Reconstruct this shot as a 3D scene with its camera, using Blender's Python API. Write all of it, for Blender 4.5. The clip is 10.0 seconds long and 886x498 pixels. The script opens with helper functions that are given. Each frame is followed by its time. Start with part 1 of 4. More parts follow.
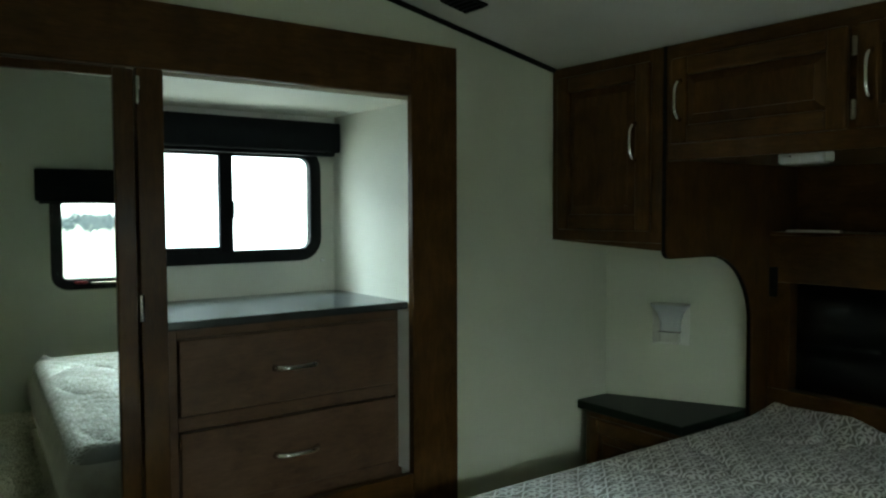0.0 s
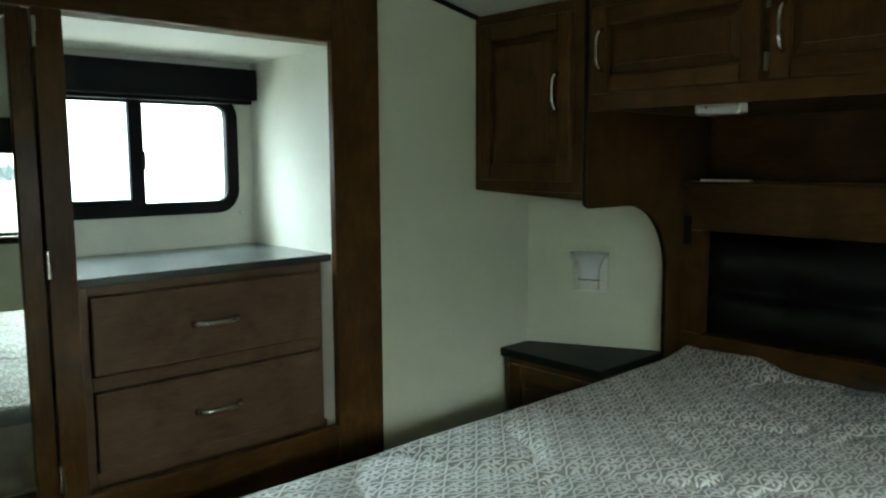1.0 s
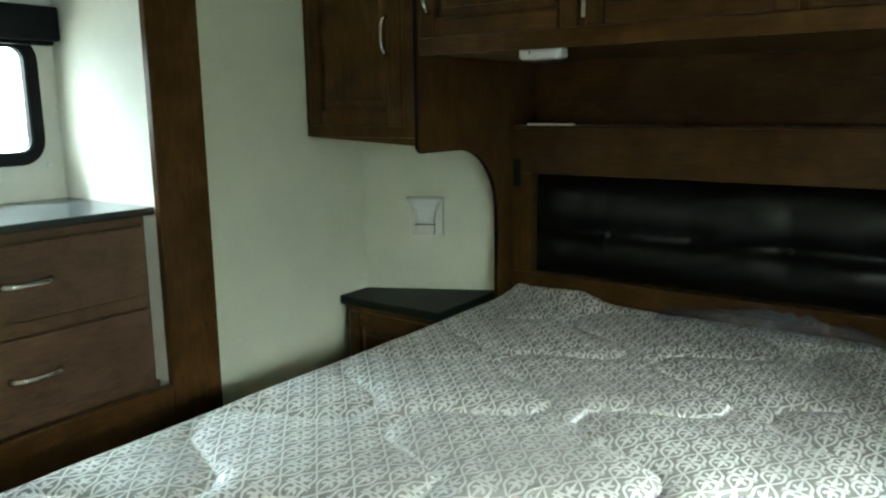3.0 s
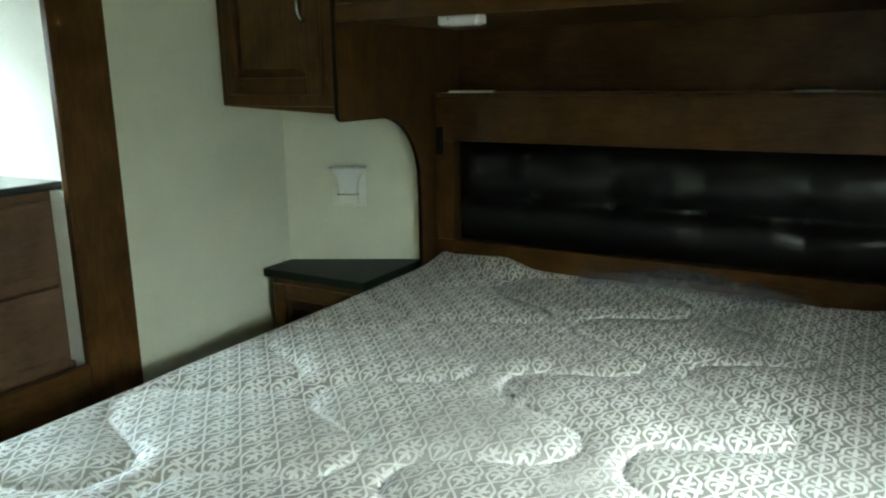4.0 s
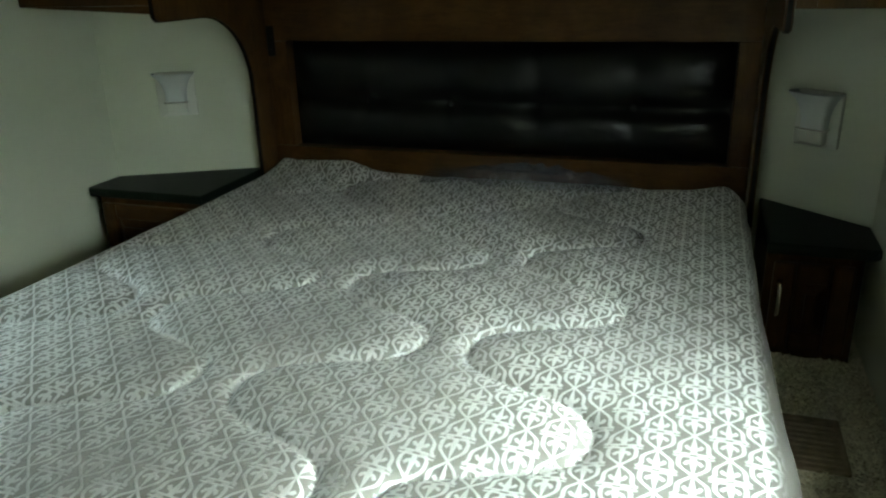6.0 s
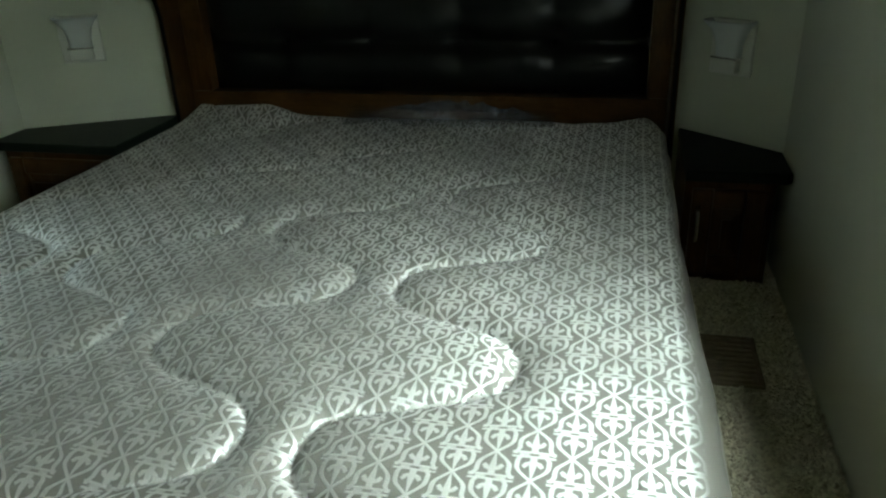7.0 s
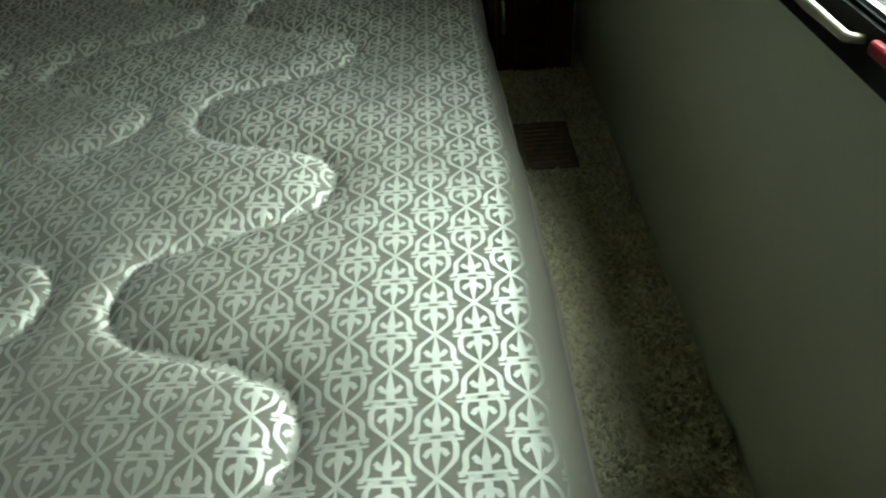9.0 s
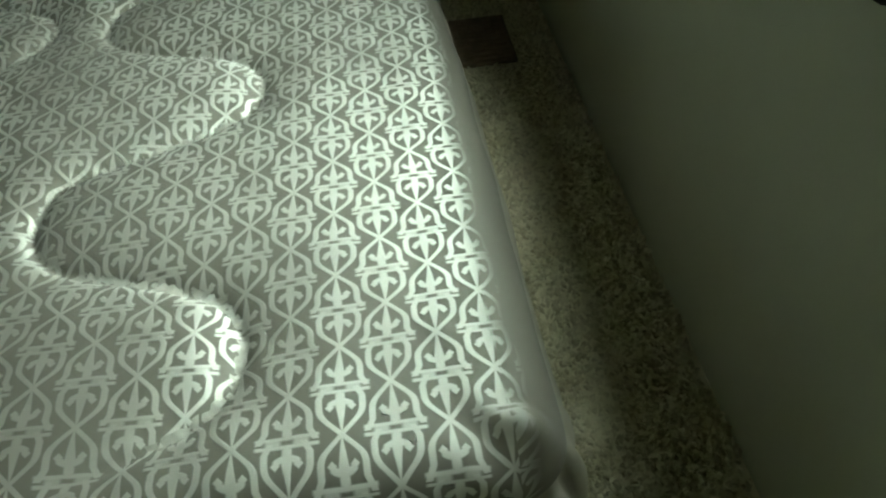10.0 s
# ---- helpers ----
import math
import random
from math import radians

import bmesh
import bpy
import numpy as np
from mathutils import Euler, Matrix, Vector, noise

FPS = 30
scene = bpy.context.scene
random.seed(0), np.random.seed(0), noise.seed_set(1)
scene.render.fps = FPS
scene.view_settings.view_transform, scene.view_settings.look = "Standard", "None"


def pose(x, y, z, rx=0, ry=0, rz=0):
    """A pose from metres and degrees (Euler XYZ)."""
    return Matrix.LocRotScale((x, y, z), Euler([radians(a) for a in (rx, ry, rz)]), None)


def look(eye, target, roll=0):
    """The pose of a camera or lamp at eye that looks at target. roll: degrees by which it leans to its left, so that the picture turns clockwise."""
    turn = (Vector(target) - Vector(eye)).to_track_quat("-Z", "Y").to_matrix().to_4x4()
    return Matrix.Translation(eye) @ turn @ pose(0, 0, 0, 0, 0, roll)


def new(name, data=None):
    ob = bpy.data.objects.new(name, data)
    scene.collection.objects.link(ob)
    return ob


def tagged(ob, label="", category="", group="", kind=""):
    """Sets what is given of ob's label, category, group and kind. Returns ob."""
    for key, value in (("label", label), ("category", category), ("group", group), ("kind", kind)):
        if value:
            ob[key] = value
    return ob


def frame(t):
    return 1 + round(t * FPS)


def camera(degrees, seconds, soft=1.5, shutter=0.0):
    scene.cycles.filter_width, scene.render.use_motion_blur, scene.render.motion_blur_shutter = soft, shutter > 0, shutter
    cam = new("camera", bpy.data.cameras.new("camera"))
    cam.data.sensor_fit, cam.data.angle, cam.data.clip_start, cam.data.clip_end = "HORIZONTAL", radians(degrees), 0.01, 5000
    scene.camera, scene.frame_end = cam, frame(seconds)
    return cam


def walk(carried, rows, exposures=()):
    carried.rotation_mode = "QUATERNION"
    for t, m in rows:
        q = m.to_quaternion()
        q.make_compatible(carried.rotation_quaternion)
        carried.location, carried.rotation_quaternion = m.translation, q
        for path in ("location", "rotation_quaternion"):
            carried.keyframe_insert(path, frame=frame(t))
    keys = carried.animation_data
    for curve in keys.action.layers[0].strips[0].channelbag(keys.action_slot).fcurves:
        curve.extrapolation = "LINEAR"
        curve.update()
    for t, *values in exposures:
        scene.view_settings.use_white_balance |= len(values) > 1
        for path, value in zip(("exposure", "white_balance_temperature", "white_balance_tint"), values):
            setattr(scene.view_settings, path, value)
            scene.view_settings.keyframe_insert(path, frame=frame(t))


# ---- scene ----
# Bedroom of a travel trailer. x across the room, y towards the headboard, z up from the bedside floor.
cam = camera(60.4, 10.0, soft=2.2)
PATH = [
    (0.0, pose(0.587, -2.373, 0.956, 87.14, 0.22, 53.35)),
    (0.5, pose(0.576, -2.372, 0.956, 84.94, 0.31, 50.08)),
    (1.0, pose(0.571, -2.367, 0.958, 83.35, 0.29, 47.45)),
    (1.5, pose(0.576, -2.365, 0.958, 82.50, 0.36, 44.33)),
    (2.0, pose(0.582, -2.361, 0.956, 81.54, 0.42, 41.29)),
    (2.5, pose(0.584, -2.356, 0.955, 80.59, 0.54, 38.48)),
    (3.0, pose(0.584, -2.349, 0.951, 79.40, 0.63, 35.51)),
    (4.5, pose(0.603, -2.335, 0.943, 75.80, 0.98, 27.36)),
    (5.0, pose(0.607, -2.329, 0.937, 74.19, 1.11, 24.57)),
    (5.5, pose(0.613, -2.322, 0.934, 71.93, 1.34, 21.49)),
    (7.0, pose(0.638, -2.313, 0.914, 65.54, 2.05, 13.06)),
    (7.5, pose(0.648, -2.309, 0.903, 62.66, 2.44, 9.99)),
    (8.0, pose(0.657, -2.304, 0.895, 58.87, 2.95, 5.90)),
    (8.5, pose(0.670, -2.303, 0.888, 55.55, 3.26, 2.27)),
    (9.0, pose(0.679, -2.302, 0.877, 51.88, 3.63, -1.55)),
    (9.5, pose(0.681, -2.296, 0.868, 47.89, 3.76, -4.67)),
    (10.0, pose(0.684, -2.293, 0.851, 44.88, 4.00, -7.09)),
]
EXPO = [
    (0.0, -0.24, 6500, -8),
    (1.0, 0.40, 6500, -6),
    (2.0, 0.94, 6560, -4),
    (3.0, 1.05, 6560, -4),
    (5.0, 0.74, 6620, -6),
    (7.5, -0.57, 6680, -9),
    (10.0, -1.02, 7330, -17),
]
walk(cam, PATH, EXPO)

# ---- daylight ----
world = bpy.data.worlds.new("sky")
scene.world = world
world.use_nodes = True
wn = world.node_tree
sky = wn.nodes.new("ShaderNodeTexSky")
sky.sky_type = "NISHITA"
sky.sun_disc = False
sky.sun_elevation = radians(48)
sky.sun_rotation = radians(200)
wn.nodes["Background"].inputs["Strength"].default_value = 0.12
wn.links.new(sky.outputs[0], wn.nodes["Background"].inputs["Color"])
sun = new("sun", bpy.data.lights.new("sun", "SUN"))
sun.data.energy = 0.8
sun.data.angle = radians(12)
sun.data.color = (1.0, 0.96, 0.9)
sun.matrix_world = look((0, 0, 9), (1.5, 6.0, 0))


def sky_lamp(name, eye, target, w, h, power, col):
    """An unseen area lamp outside a window, standing in for the high bright sky."""
    ob = new(name, bpy.data.lights.new(name, "AREA"))
    ob.data.shape = "RECTANGLE"
    ob.data.size, ob.data.size_y = w, h
    ob.data.energy = power
    ob.data.color = col
    ob.matrix_world = look(eye, target)
    return ob


sky_lamp("sky_light_right", (2.02, -1.22, 1.66), (0.54, -1.70, 0.30), 3.3, 0.85, 370.0, (0.87, 0.94, 1.0))
sky_lamp("sky_light_left", (-2.50, -1.50, 1.74), (-1.40, -1.47, 0.66), 0.9, 0.70, 116.0, (0.72, 0.87, 1.0))
# lamp added steeply outside the side window to brighten the carpet under it
sky_lamp("steep_carpet_fill", (1.47, -1.72, 2.60), (0.86, -1.72, 0.0), 1.3, 0.30, 120.0, (0.93, 0.97, 1.0))


# ---- materials ----
def mat(name, rough=0.6, metal=0.0, spec=0.5):
    m = bpy.data.materials.new(name)
    m.use_nodes = True
    nt = m.node_tree
    b = nt.nodes["Principled BSDF"]
    b.inputs["Roughness"].default_value = rough
    b.inputs["Metallic"].default_value = metal
    b.inputs["Specular IOR Level"].default_value = spec
    return m, nt, b


def coords(nt, scale=(1, 1, 1)):
    tc = nt.nodes.new("ShaderNodeTexCoord")
    mp = nt.nodes.new("ShaderNodeMapping")
    mp.inputs["Scale"].default_value = scale
    nt.links.new(tc.outputs["Object"], mp.inputs["Vector"])
    return mp.outputs[0]


def noise_tex(nt, vec, scale, detail=4.0, rough=0.55, distort=0.0):
    n = nt.nodes.new("ShaderNodeTexNoise")
    n.inputs["Scale"].default_value = scale
    n.inputs["Detail"].default_value = detail
    n.inputs["Roughness"].default_value = rough
    n.inputs["Distortion"].default_value = distort
    nt.links.new(vec, n.inputs["Vector"])
    return n.outputs["Fac"]


def ramp(nt, fac, stops):
    r = nt.nodes.new("ShaderNodeValToRGB")
    e = r.color_ramp.elements
    while len(e) < len(stops):
        e.new(0.5)
    for k, (p, c) in enumerate(stops):
        e[k].position = p
        e[k].color = (*c, 1)
    nt.links.new(fac, r.inputs[0])
    return r.outputs[0]


def mth(nt, op, a, b=None, c=None):
    n = nt.nodes.new("ShaderNodeMath")
    n.operation = op
    for k, v in enumerate((a, b, c)):
        if v is None:
            continue
        if isinstance(v, (int, float)):
            n.inputs[k].default_value = v
        else:
            nt.links.new(v, n.inputs[k])
    return n.outputs[0]


def mixc(nt, fac, a, b, mode="MIX"):
    n = nt.nodes.new("ShaderNodeMix")
    n.data_type = "RGBA"
    n.blend_type = mode
    for sock, v in ((n.inputs[0], fac), (n.inputs[6], a), (n.inputs[7], b)):
        if isinstance(v, (int, float)):
            sock.default_value = v
        elif isinstance(v, tuple):
            sock.default_value = (*v, 1)
        else:
            nt.links.new(v, sock)
    return n.outputs[2]


def bump(nt, b, height, strength=0.3, dist=0.002):
    n = nt.nodes.new("ShaderNodeBump")
    n.inputs["Strength"].default_value = strength
    n.inputs["Distance"].default_value = dist
    nt.links.new(height, n.inputs["Height"])
    nt.links.new(n.outputs[0], b.inputs["Normal"])


def wood(name, scale, dark=(0.028, 0.012, 0.0032), mid=(0.060, 0.0285, 0.0080), light=(0.098, 0.049, 0.015), rough=0.29):
    """Stained maple, its grain along the axis with the smallest scale."""
    m, nt, b = mat(name, rough, spec=0.14)
    v = coords(nt, scale)
    grain = noise_tex(nt, v, 14.0, 6.0, 0.62, 0.8)
    blot = noise_tex(nt, coords(nt), 7.5, 4.0, 0.6, 0.4)
    fine = noise_tex(nt, v, 70.0, 3.0, 0.6)
    f = mth(nt, "ADD", mth(nt, "MULTIPLY", grain, 0.38), mth(nt, "ADD", mth(nt, "MULTIPLY", blot, 0.56), mth(nt, "MULTIPLY", fine, 0.11)))
    nt.links.new(ramp(nt, f, [(0.36, dark), (0.53, mid), (0.70, light)]), b.inputs["Base Color"])
    nt.links.new(mth(nt, "MULTIPLY_ADD", grain, 0.16, rough - 0.06), b.inputs["Roughness"])
    bump(nt, b, fine, 0.12, 0.001)
    return m


wood_z = wood("stained_maple_upright", (6, 6, 0.9))
wood_x = wood("stained_maple_level", (0.9, 6, 6))
wood_y = wood("stained_maple_deep", (6, 0.9, 6))
wood_d = wood("drawer_maple", (6, 1.2, 6), (0.066, 0.037, 0.021), (0.108, 0.063, 0.037), (0.146, 0.089, 0.054), 0.38)


def plain(name, col, rough, metal=0.0, spec=0.5, var=0.10, scale=9.0, bumpy=0.0, bscale=220.0):
    m, nt, b = mat(name, rough, metal, spec)
    v = coords(nt)
    n = noise_tex(nt, v, scale, 5.0)
    lo = tuple(c * (1 - var) for c in col)
    hi = tuple(min(1, c * (1 + var)) for c in col)
    nt.links.new(ramp(nt, n, [(0.3, lo), (0.7, hi)]), b.inputs["Base Color"])
    nt.links.new(mth(nt, "MULTIPLY_ADD", n, 0.12, rough - 0.06), b.inputs["Roughness"])
    if bumpy:
        bump(nt, b, noise_tex(nt, v, bscale, 3.0), bumpy, 0.001)
    return m


wall_paint = plain("vinyl_wallboard", (0.548, 0.566, 0.452), 0.62, var=0.05, scale=3.0, bumpy=0.12, bscale=160)
ceiling_mat = plain("ceiling_panel", (0.48, 0.47, 0.43), 0.7, var=0.05, scale=4.0, bumpy=0.15, bscale=120)
box_paint = plain("slide_box_lining", (0.66, 0.66, 0.59), 0.6, var=0.05, scale=4.0, bumpy=0.1)
nightstand_top = plain("dark_green_laminate", (0.009, 0.0145, 0.010), 0.42, spec=0.08, var=0.25, scale=160.0)
counter = plain("dark_laminate", (0.030, 0.036, 0.038), 0.19, spec=1.0, var=0.12, scale=300.0)
blackplastic = plain("black_plastic", (0.005, 0.0055, 0.006), 0.5, spec=0.08, var=0.2, bumpy=0.05)
banding = plain("black_edge_banding", (0.005, 0.0045, 0.004), 0.6, spec=0.1, var=0.2)
shade_fabric = plain("black_shade_cloth", (0.006, 0.007, 0.0085), 0.75, spec=0.12, var=0.25, scale=60.0, bumpy=0.3, bscale=500)
chrome = plain("brushed_nickel", (0.74, 0.73, 0.71), 0.15, 1.0, var=0.06, scale=30.0)
dull_nickel = plain("dull_nickel", (0.42, 0.39, 0.33), 0.42, 1.0, var=0.15, scale=40.0)
white_plastic = plain("white_plastic", (0.84, 0.85, 0.83), 0.22, var=0.03)
silver_lens = plain("silvered_lens", (0.93, 0.94, 0.96), 0.30, 0.85, var=0.04, scale=60.0)
plate_ivory = plain("ivory_plastic", (0.65, 0.65, 0.585), 0.4, var=0.03)
grey_strip = plain("grey_strip", (0.15, 0.155, 0.15), 0.4, var=0.1)
red_plastic = plain("red_plastic", (0.22, 0.011, 0.024), 0.5, spec=0.2, var=0.08)
bronze = plain("dark_register_metal", (0.24, 0.19, 0.135), 0.7, 0.0, var=0.3, scale=40.0)
base_board = plain("bed_base_board", (0.05, 0.04, 0.032), 0.7, var=0.25, scale=20.0)


def leather_mat():
    m, nt, b = mat("black_leatherette", 0.28, spec=0.30)
    v = coords(nt)
    vor = nt.nodes.new("ShaderNodeTexVoronoi")
    vor.inputs["Scale"].default_value = 420
    nt.links.new(v, vor.inputs["Vector"])
    n = noise_tex(nt, v, 6.0)
    nt.links.new(ramp(nt, n, [(0.3, (0.002, 0.0024, 0.0022)), (0.7, (0.004, 0.0047, 0.0044))]), b.inputs["Base Color"])
    nt.links.new(mth(nt, "MULTIPLY_ADD", n, 0.12, 0.24), b.inputs["Roughness"])
    bump(nt, b, vor.outputs["Distance"], 0.10, 0.0006)
    return m


leather = leather_mat()


def carpet_mat():
    m, nt, b = mat("tan_carpet", 0.95, spec=0.1)
    v = coords(nt)
    n = noise_tex(nt, v, 240.0, 4.0, 0.7)
    big = noise_tex(nt, coords(nt, (4.0, 0.7, 1.0)), 5.0, 3.0)
    oi = nt.nodes.new("ShaderNodeNewGeometry")
    f = mth(nt, "ADD", mth(nt, "MULTIPLY", n, 0.26), mth(nt, "ADD", mth(nt, "MULTIPLY", oi.outputs["Random Per Island"], 0.32), mth(nt, "MULTIPLY", big, 0.34)))
    nt.links.new(ramp(nt, f, [(0.26, (0.42, 0.385, 0.290)), (0.50, (0.66, 0.62, 0.485)), (0.76, (0.84, 0.80, 0.66))]), b.inputs["Base Color"])
    bump(nt, b, n, 0.6, 0.004)
    return m


carpet = carpet_mat()


def ticking_mat():
    """Damask mattress ticking: satin medallions in half-drop columns on a dull taupe ground."""
    m, nt, b = mat("damask_ticking", 0.6)
    tc = nt.nodes.new("ShaderNodeTexCoord")
    sep = nt.nodes.new("ShaderNodeSeparateXYZ")
    nt.links.new(tc.outputs["Object"], sep.inputs[0])
    wob = noise_tex(nt, tc.outputs["Object"], 6.0, 2.0)
    X = mth(nt, "ADD", sep.outputs["X"], mth(nt, "MULTIPLY_ADD", wob, 0.010, -0.005))
    Y = mth(nt, "SUBTRACT", sep.outputs["Y"], mth(nt, "MULTIPLY_ADD", wob, 0.008, -0.004))
    # the cloth turns down over the edges
    dz = mth(nt, "SUBTRACT", 0.30, sep.outputs["Z"])
    over_x = mth(nt, "MULTIPLY", mth(nt, "GREATER_THAN", mth(nt, "ABSOLUTE", X), 0.745), mth(nt, "MULTIPLY", mth(nt, "SIGN", X), dz))
    over_y = mth(nt, "MULTIPLY", mth(nt, "MINIMUM", 1.0, mth(nt, "MAXIMUM", 0.0, mth(nt, "MULTIPLY_ADD", Y, -30.0, -29.0))), mth(nt, "MAXIMUM", 0.0, mth(nt, "SUBTRACT", dz, 0.012)))
    X = mth(nt, "ADD", X, over_x)
    Y = mth(nt, "SUBTRACT", mth(nt, "SUBTRACT", Y, over_y), 0.30)

    def band(d, half, soft):
        return mth(nt, "MINIMUM", 1.0, mth(nt, "MAXIMUM", 0.0, mth(nt, "MULTIPLY_ADD", d, -1.0 / soft, 1.0 + half / soft)))

    def medallion(ox, oy):
        """One column: ogee cells between crossings, a double bar across each, a lily above and below the bar."""
        u = mth(nt, "SUBTRACT", mth(nt, "FRACT", mth(nt, "MULTIPLY_ADD", X, 1 / 0.0915, ox)), 0.5)
        v = mth(nt, "FRACT", mth(nt, "MULTIPLY_ADD", Y, 1 / 0.0920, oy))
        au = mth(nt, "ABSOLUTE", u)
        vc = mth(nt, "ABSOLUTE", mth(nt, "SUBTRACT", v, 0.5))
        q = mth(nt, "SUBTRACT", 0.5, vc)
        near_bar = mth(nt, "MAXIMUM", 0.0, mth(nt, "MULTIPLY_ADD", vc, -9.0, 1.0))
        lean_out = mth(nt, "MULTIPLY", mth(nt, "SIGN", mth(nt, "SUBTRACT", v, 0.5)), near_bar)
        w = mth(nt, "SMOOTH_MIN", mth(nt, "MULTIPLY", q, 1.0), 0.206, 0.11)
        w = mth(nt, "MULTIPLY_ADD", lean_out, 0.055, w)
        outline = band(mth(nt, "ABSOLUTE", mth(nt, "SUBTRACT", au, w)), 0.026, 0.014)
        bars = mth(nt, "MULTIPLY", band(mth(nt, "ABSOLUTE", mth(nt, "SUBTRACT", vc, 0.042)), 0.013, 0.012), band(au, 0.275, 0.03))
        slit = mth(nt, "MULTIPLY", mth(nt, "MULTIPLY", band(vc, 0.05, 0.012), band(mth(nt, "ABSOLUTE", mth(nt, "SUBTRACT", au, 0.13)), 0.05, 0.04)), 0.8)
        stem = mth(nt, "MULTIPLY", band(mth(nt, "MULTIPLY_ADD", mth(nt, "ABSOLUTE", mth(nt, "SUBTRACT", vc, 0.20)), 0.15, au), 0.041, 0.014), band(mth(nt, "ABSOLUTE", mth(nt, "SUBTRACT", vc, 0.25)), 0.21, 0.03))
        dv = mth(nt, "SUBTRACT", vc, mth(nt, "MULTIPLY_ADD", mth(nt, "MULTIPLY", au, au), 3.0, 0.155))
        petal = mth(nt, "MULTIPLY", band(mth(nt, "ABSOLUTE", dv), 0.028, 0.014), band(au, 0.112, 0.025))
        knob = band(mth(nt, "ADD", mth(nt, "ABSOLUTE", mth(nt, "SUBTRACT", au, 0.105)), mth(nt, "ABSOLUTE", mth(nt, "SUBTRACT", vc, 0.215))), 0.036, 0.016)
        foot = mth(nt, "MULTIPLY", band(mth(nt, "ABSOLUTE", mth(nt, "SUBTRACT", vc, 0.095)), 0.028, 0.02), band(au, 0.035, 0.02))
        out = outline
        for piece in (bars, slit, stem, petal, knob, foot):
            out = mth(nt, "MAXIMUM", out, piece)
        return out

    p = mth(nt, "MAXIMUM", medallion(0.91, 0.739), medallion(0.41, 0.239))
    p = mth(nt, "MULTIPLY", p, band(mth(nt, "ABSOLUTE", mth(nt, "MULTIPLY_ADD", wob, 0.05, mth(nt, "SUBTRACT", sep.outputs["X"], 0.018))), 0.746, 0.026))
    weave = nt.nodes.new("ShaderNodeTexWave")
    weave.inputs["Scale"].default_value = 260
    weave.bands_direction = "Y"
    nt.links.new(tc.outputs["Object"], weave.inputs["Vector"])
    worn = noise_tex(nt, tc.outputs["Object"], 3.5, 3.0)
    # pattern fades at random, standing in for how it dulls away from light
    sheen_fade = noise_tex(nt, coords(nt, (1.0, 0.7, 1.0)), 4.2, 3.0)
    p = mth(nt, "MULTIPLY", p, mth(nt, "MINIMUM", 1.0, mth(nt, "MAXIMUM", 0.55, mth(nt, "MULTIPLY_ADD", sheen_fade, 3.0, -0.55))))
    ground = mixc(nt, worn, (0.152, 0.140, 0.124), (0.200, 0.186, 0.164))
    thread = mixc(nt, weave.outputs["Fac"], (0.262, 0.253, 0.237), (0.322, 0.312, 0.294))
    nt.links.new(mixc(nt, p, ground, thread), b.inputs["Base Color"])
    b.inputs["Roughness"].default_value = 0.75
    # the finished cloth has a dull shine seen along it
    b.inputs["Coat Weight"].default_value = 0.14
    b.inputs["Coat Roughness"].default_value = 0.42
    b.inputs["Sheen Weight"].default_value = 0.10
    b.inputs["Sheen Roughness"].default_value = 0.45
    # satin floats: bright where they turn towards a light, dull elsewhere
    g = nt.nodes.new("ShaderNodeBsdfPrincipled")
    g.inputs["Base Color"].default_value = (0.97, 0.97, 0.955, 1)
    g.inputs["Metallic"].default_value = 1.0
    g.inputs["Roughness"].default_value = 0.66
    g.inputs["Anisotropic"].default_value = 0.60
    tan = nt.nodes.new("ShaderNodeCombineXYZ")
    tan.inputs[1].default_value = 1.0
    nt.links.new(tan.outputs[0], g.inputs["Tangent"])
    mx = nt.nodes.new("ShaderNodeMixShader")
    nt.links.new(mth(nt, "MULTIPLY_ADD", p, 0.56, 0.03), mx.inputs[0])
    nt.links.new(b.outputs[0], mx.inputs[1])
    nt.links.new(g.outputs[0], mx.inputs[2])
    nt.links.new(mx.outputs[0], nt.nodes["Material Output"].inputs[0])
    h = mth(nt, "ADD", mth(nt, "MULTIPLY", p, 0.6), mth(nt, "MULTIPLY", weave.outputs["Fac"], 0.15))
    pk = noise_tex(nt, coords(nt, (1, 1, 1)), 60.0, 3.0)
    bump(nt, b, mth(nt, "ADD", h, mth(nt, "MULTIPLY", pk, 0.6)), 0.35, 0.0012)
    # float normals tilted towards side window and foot, to set where they shine
    sheen_tilt = nt.nodes.new("ShaderNodeVectorMath")
    sheen_tilt.operation = "ADD"
    sheen_tilt.inputs[1].default_value = (0.22, -0.24, 0.0)
    nt.links.new(b.inputs["Normal"].links[0].from_socket, sheen_tilt.inputs[0])
    unit = nt.nodes.new("ShaderNodeVectorMath")
    unit.operation = "NORMALIZE"
    nt.links.new(sheen_tilt.outputs[0], unit.inputs[0])
    nt.links.new(unit.outputs[0], g.inputs["Normal"])
    return m


ticking = ticking_mat()
# stitching made pale for the glints on its puckers
stitch_glint = plain("glint_pale_stitching", (0.50, 0.49, 0.465), 0.42, spec=0.9, var=0.15, scale=120.0)
border_cloth = plain("mattress_border_cloth", (0.46, 0.43, 0.38), 0.7, var=0.12, scale=25.0, bumpy=0.3, bscale=300)
tape_cloth = plain("mattress_tape", (0.42, 0.36, 0.33), 0.6, var=0.1, bumpy=0.3, bscale=400)


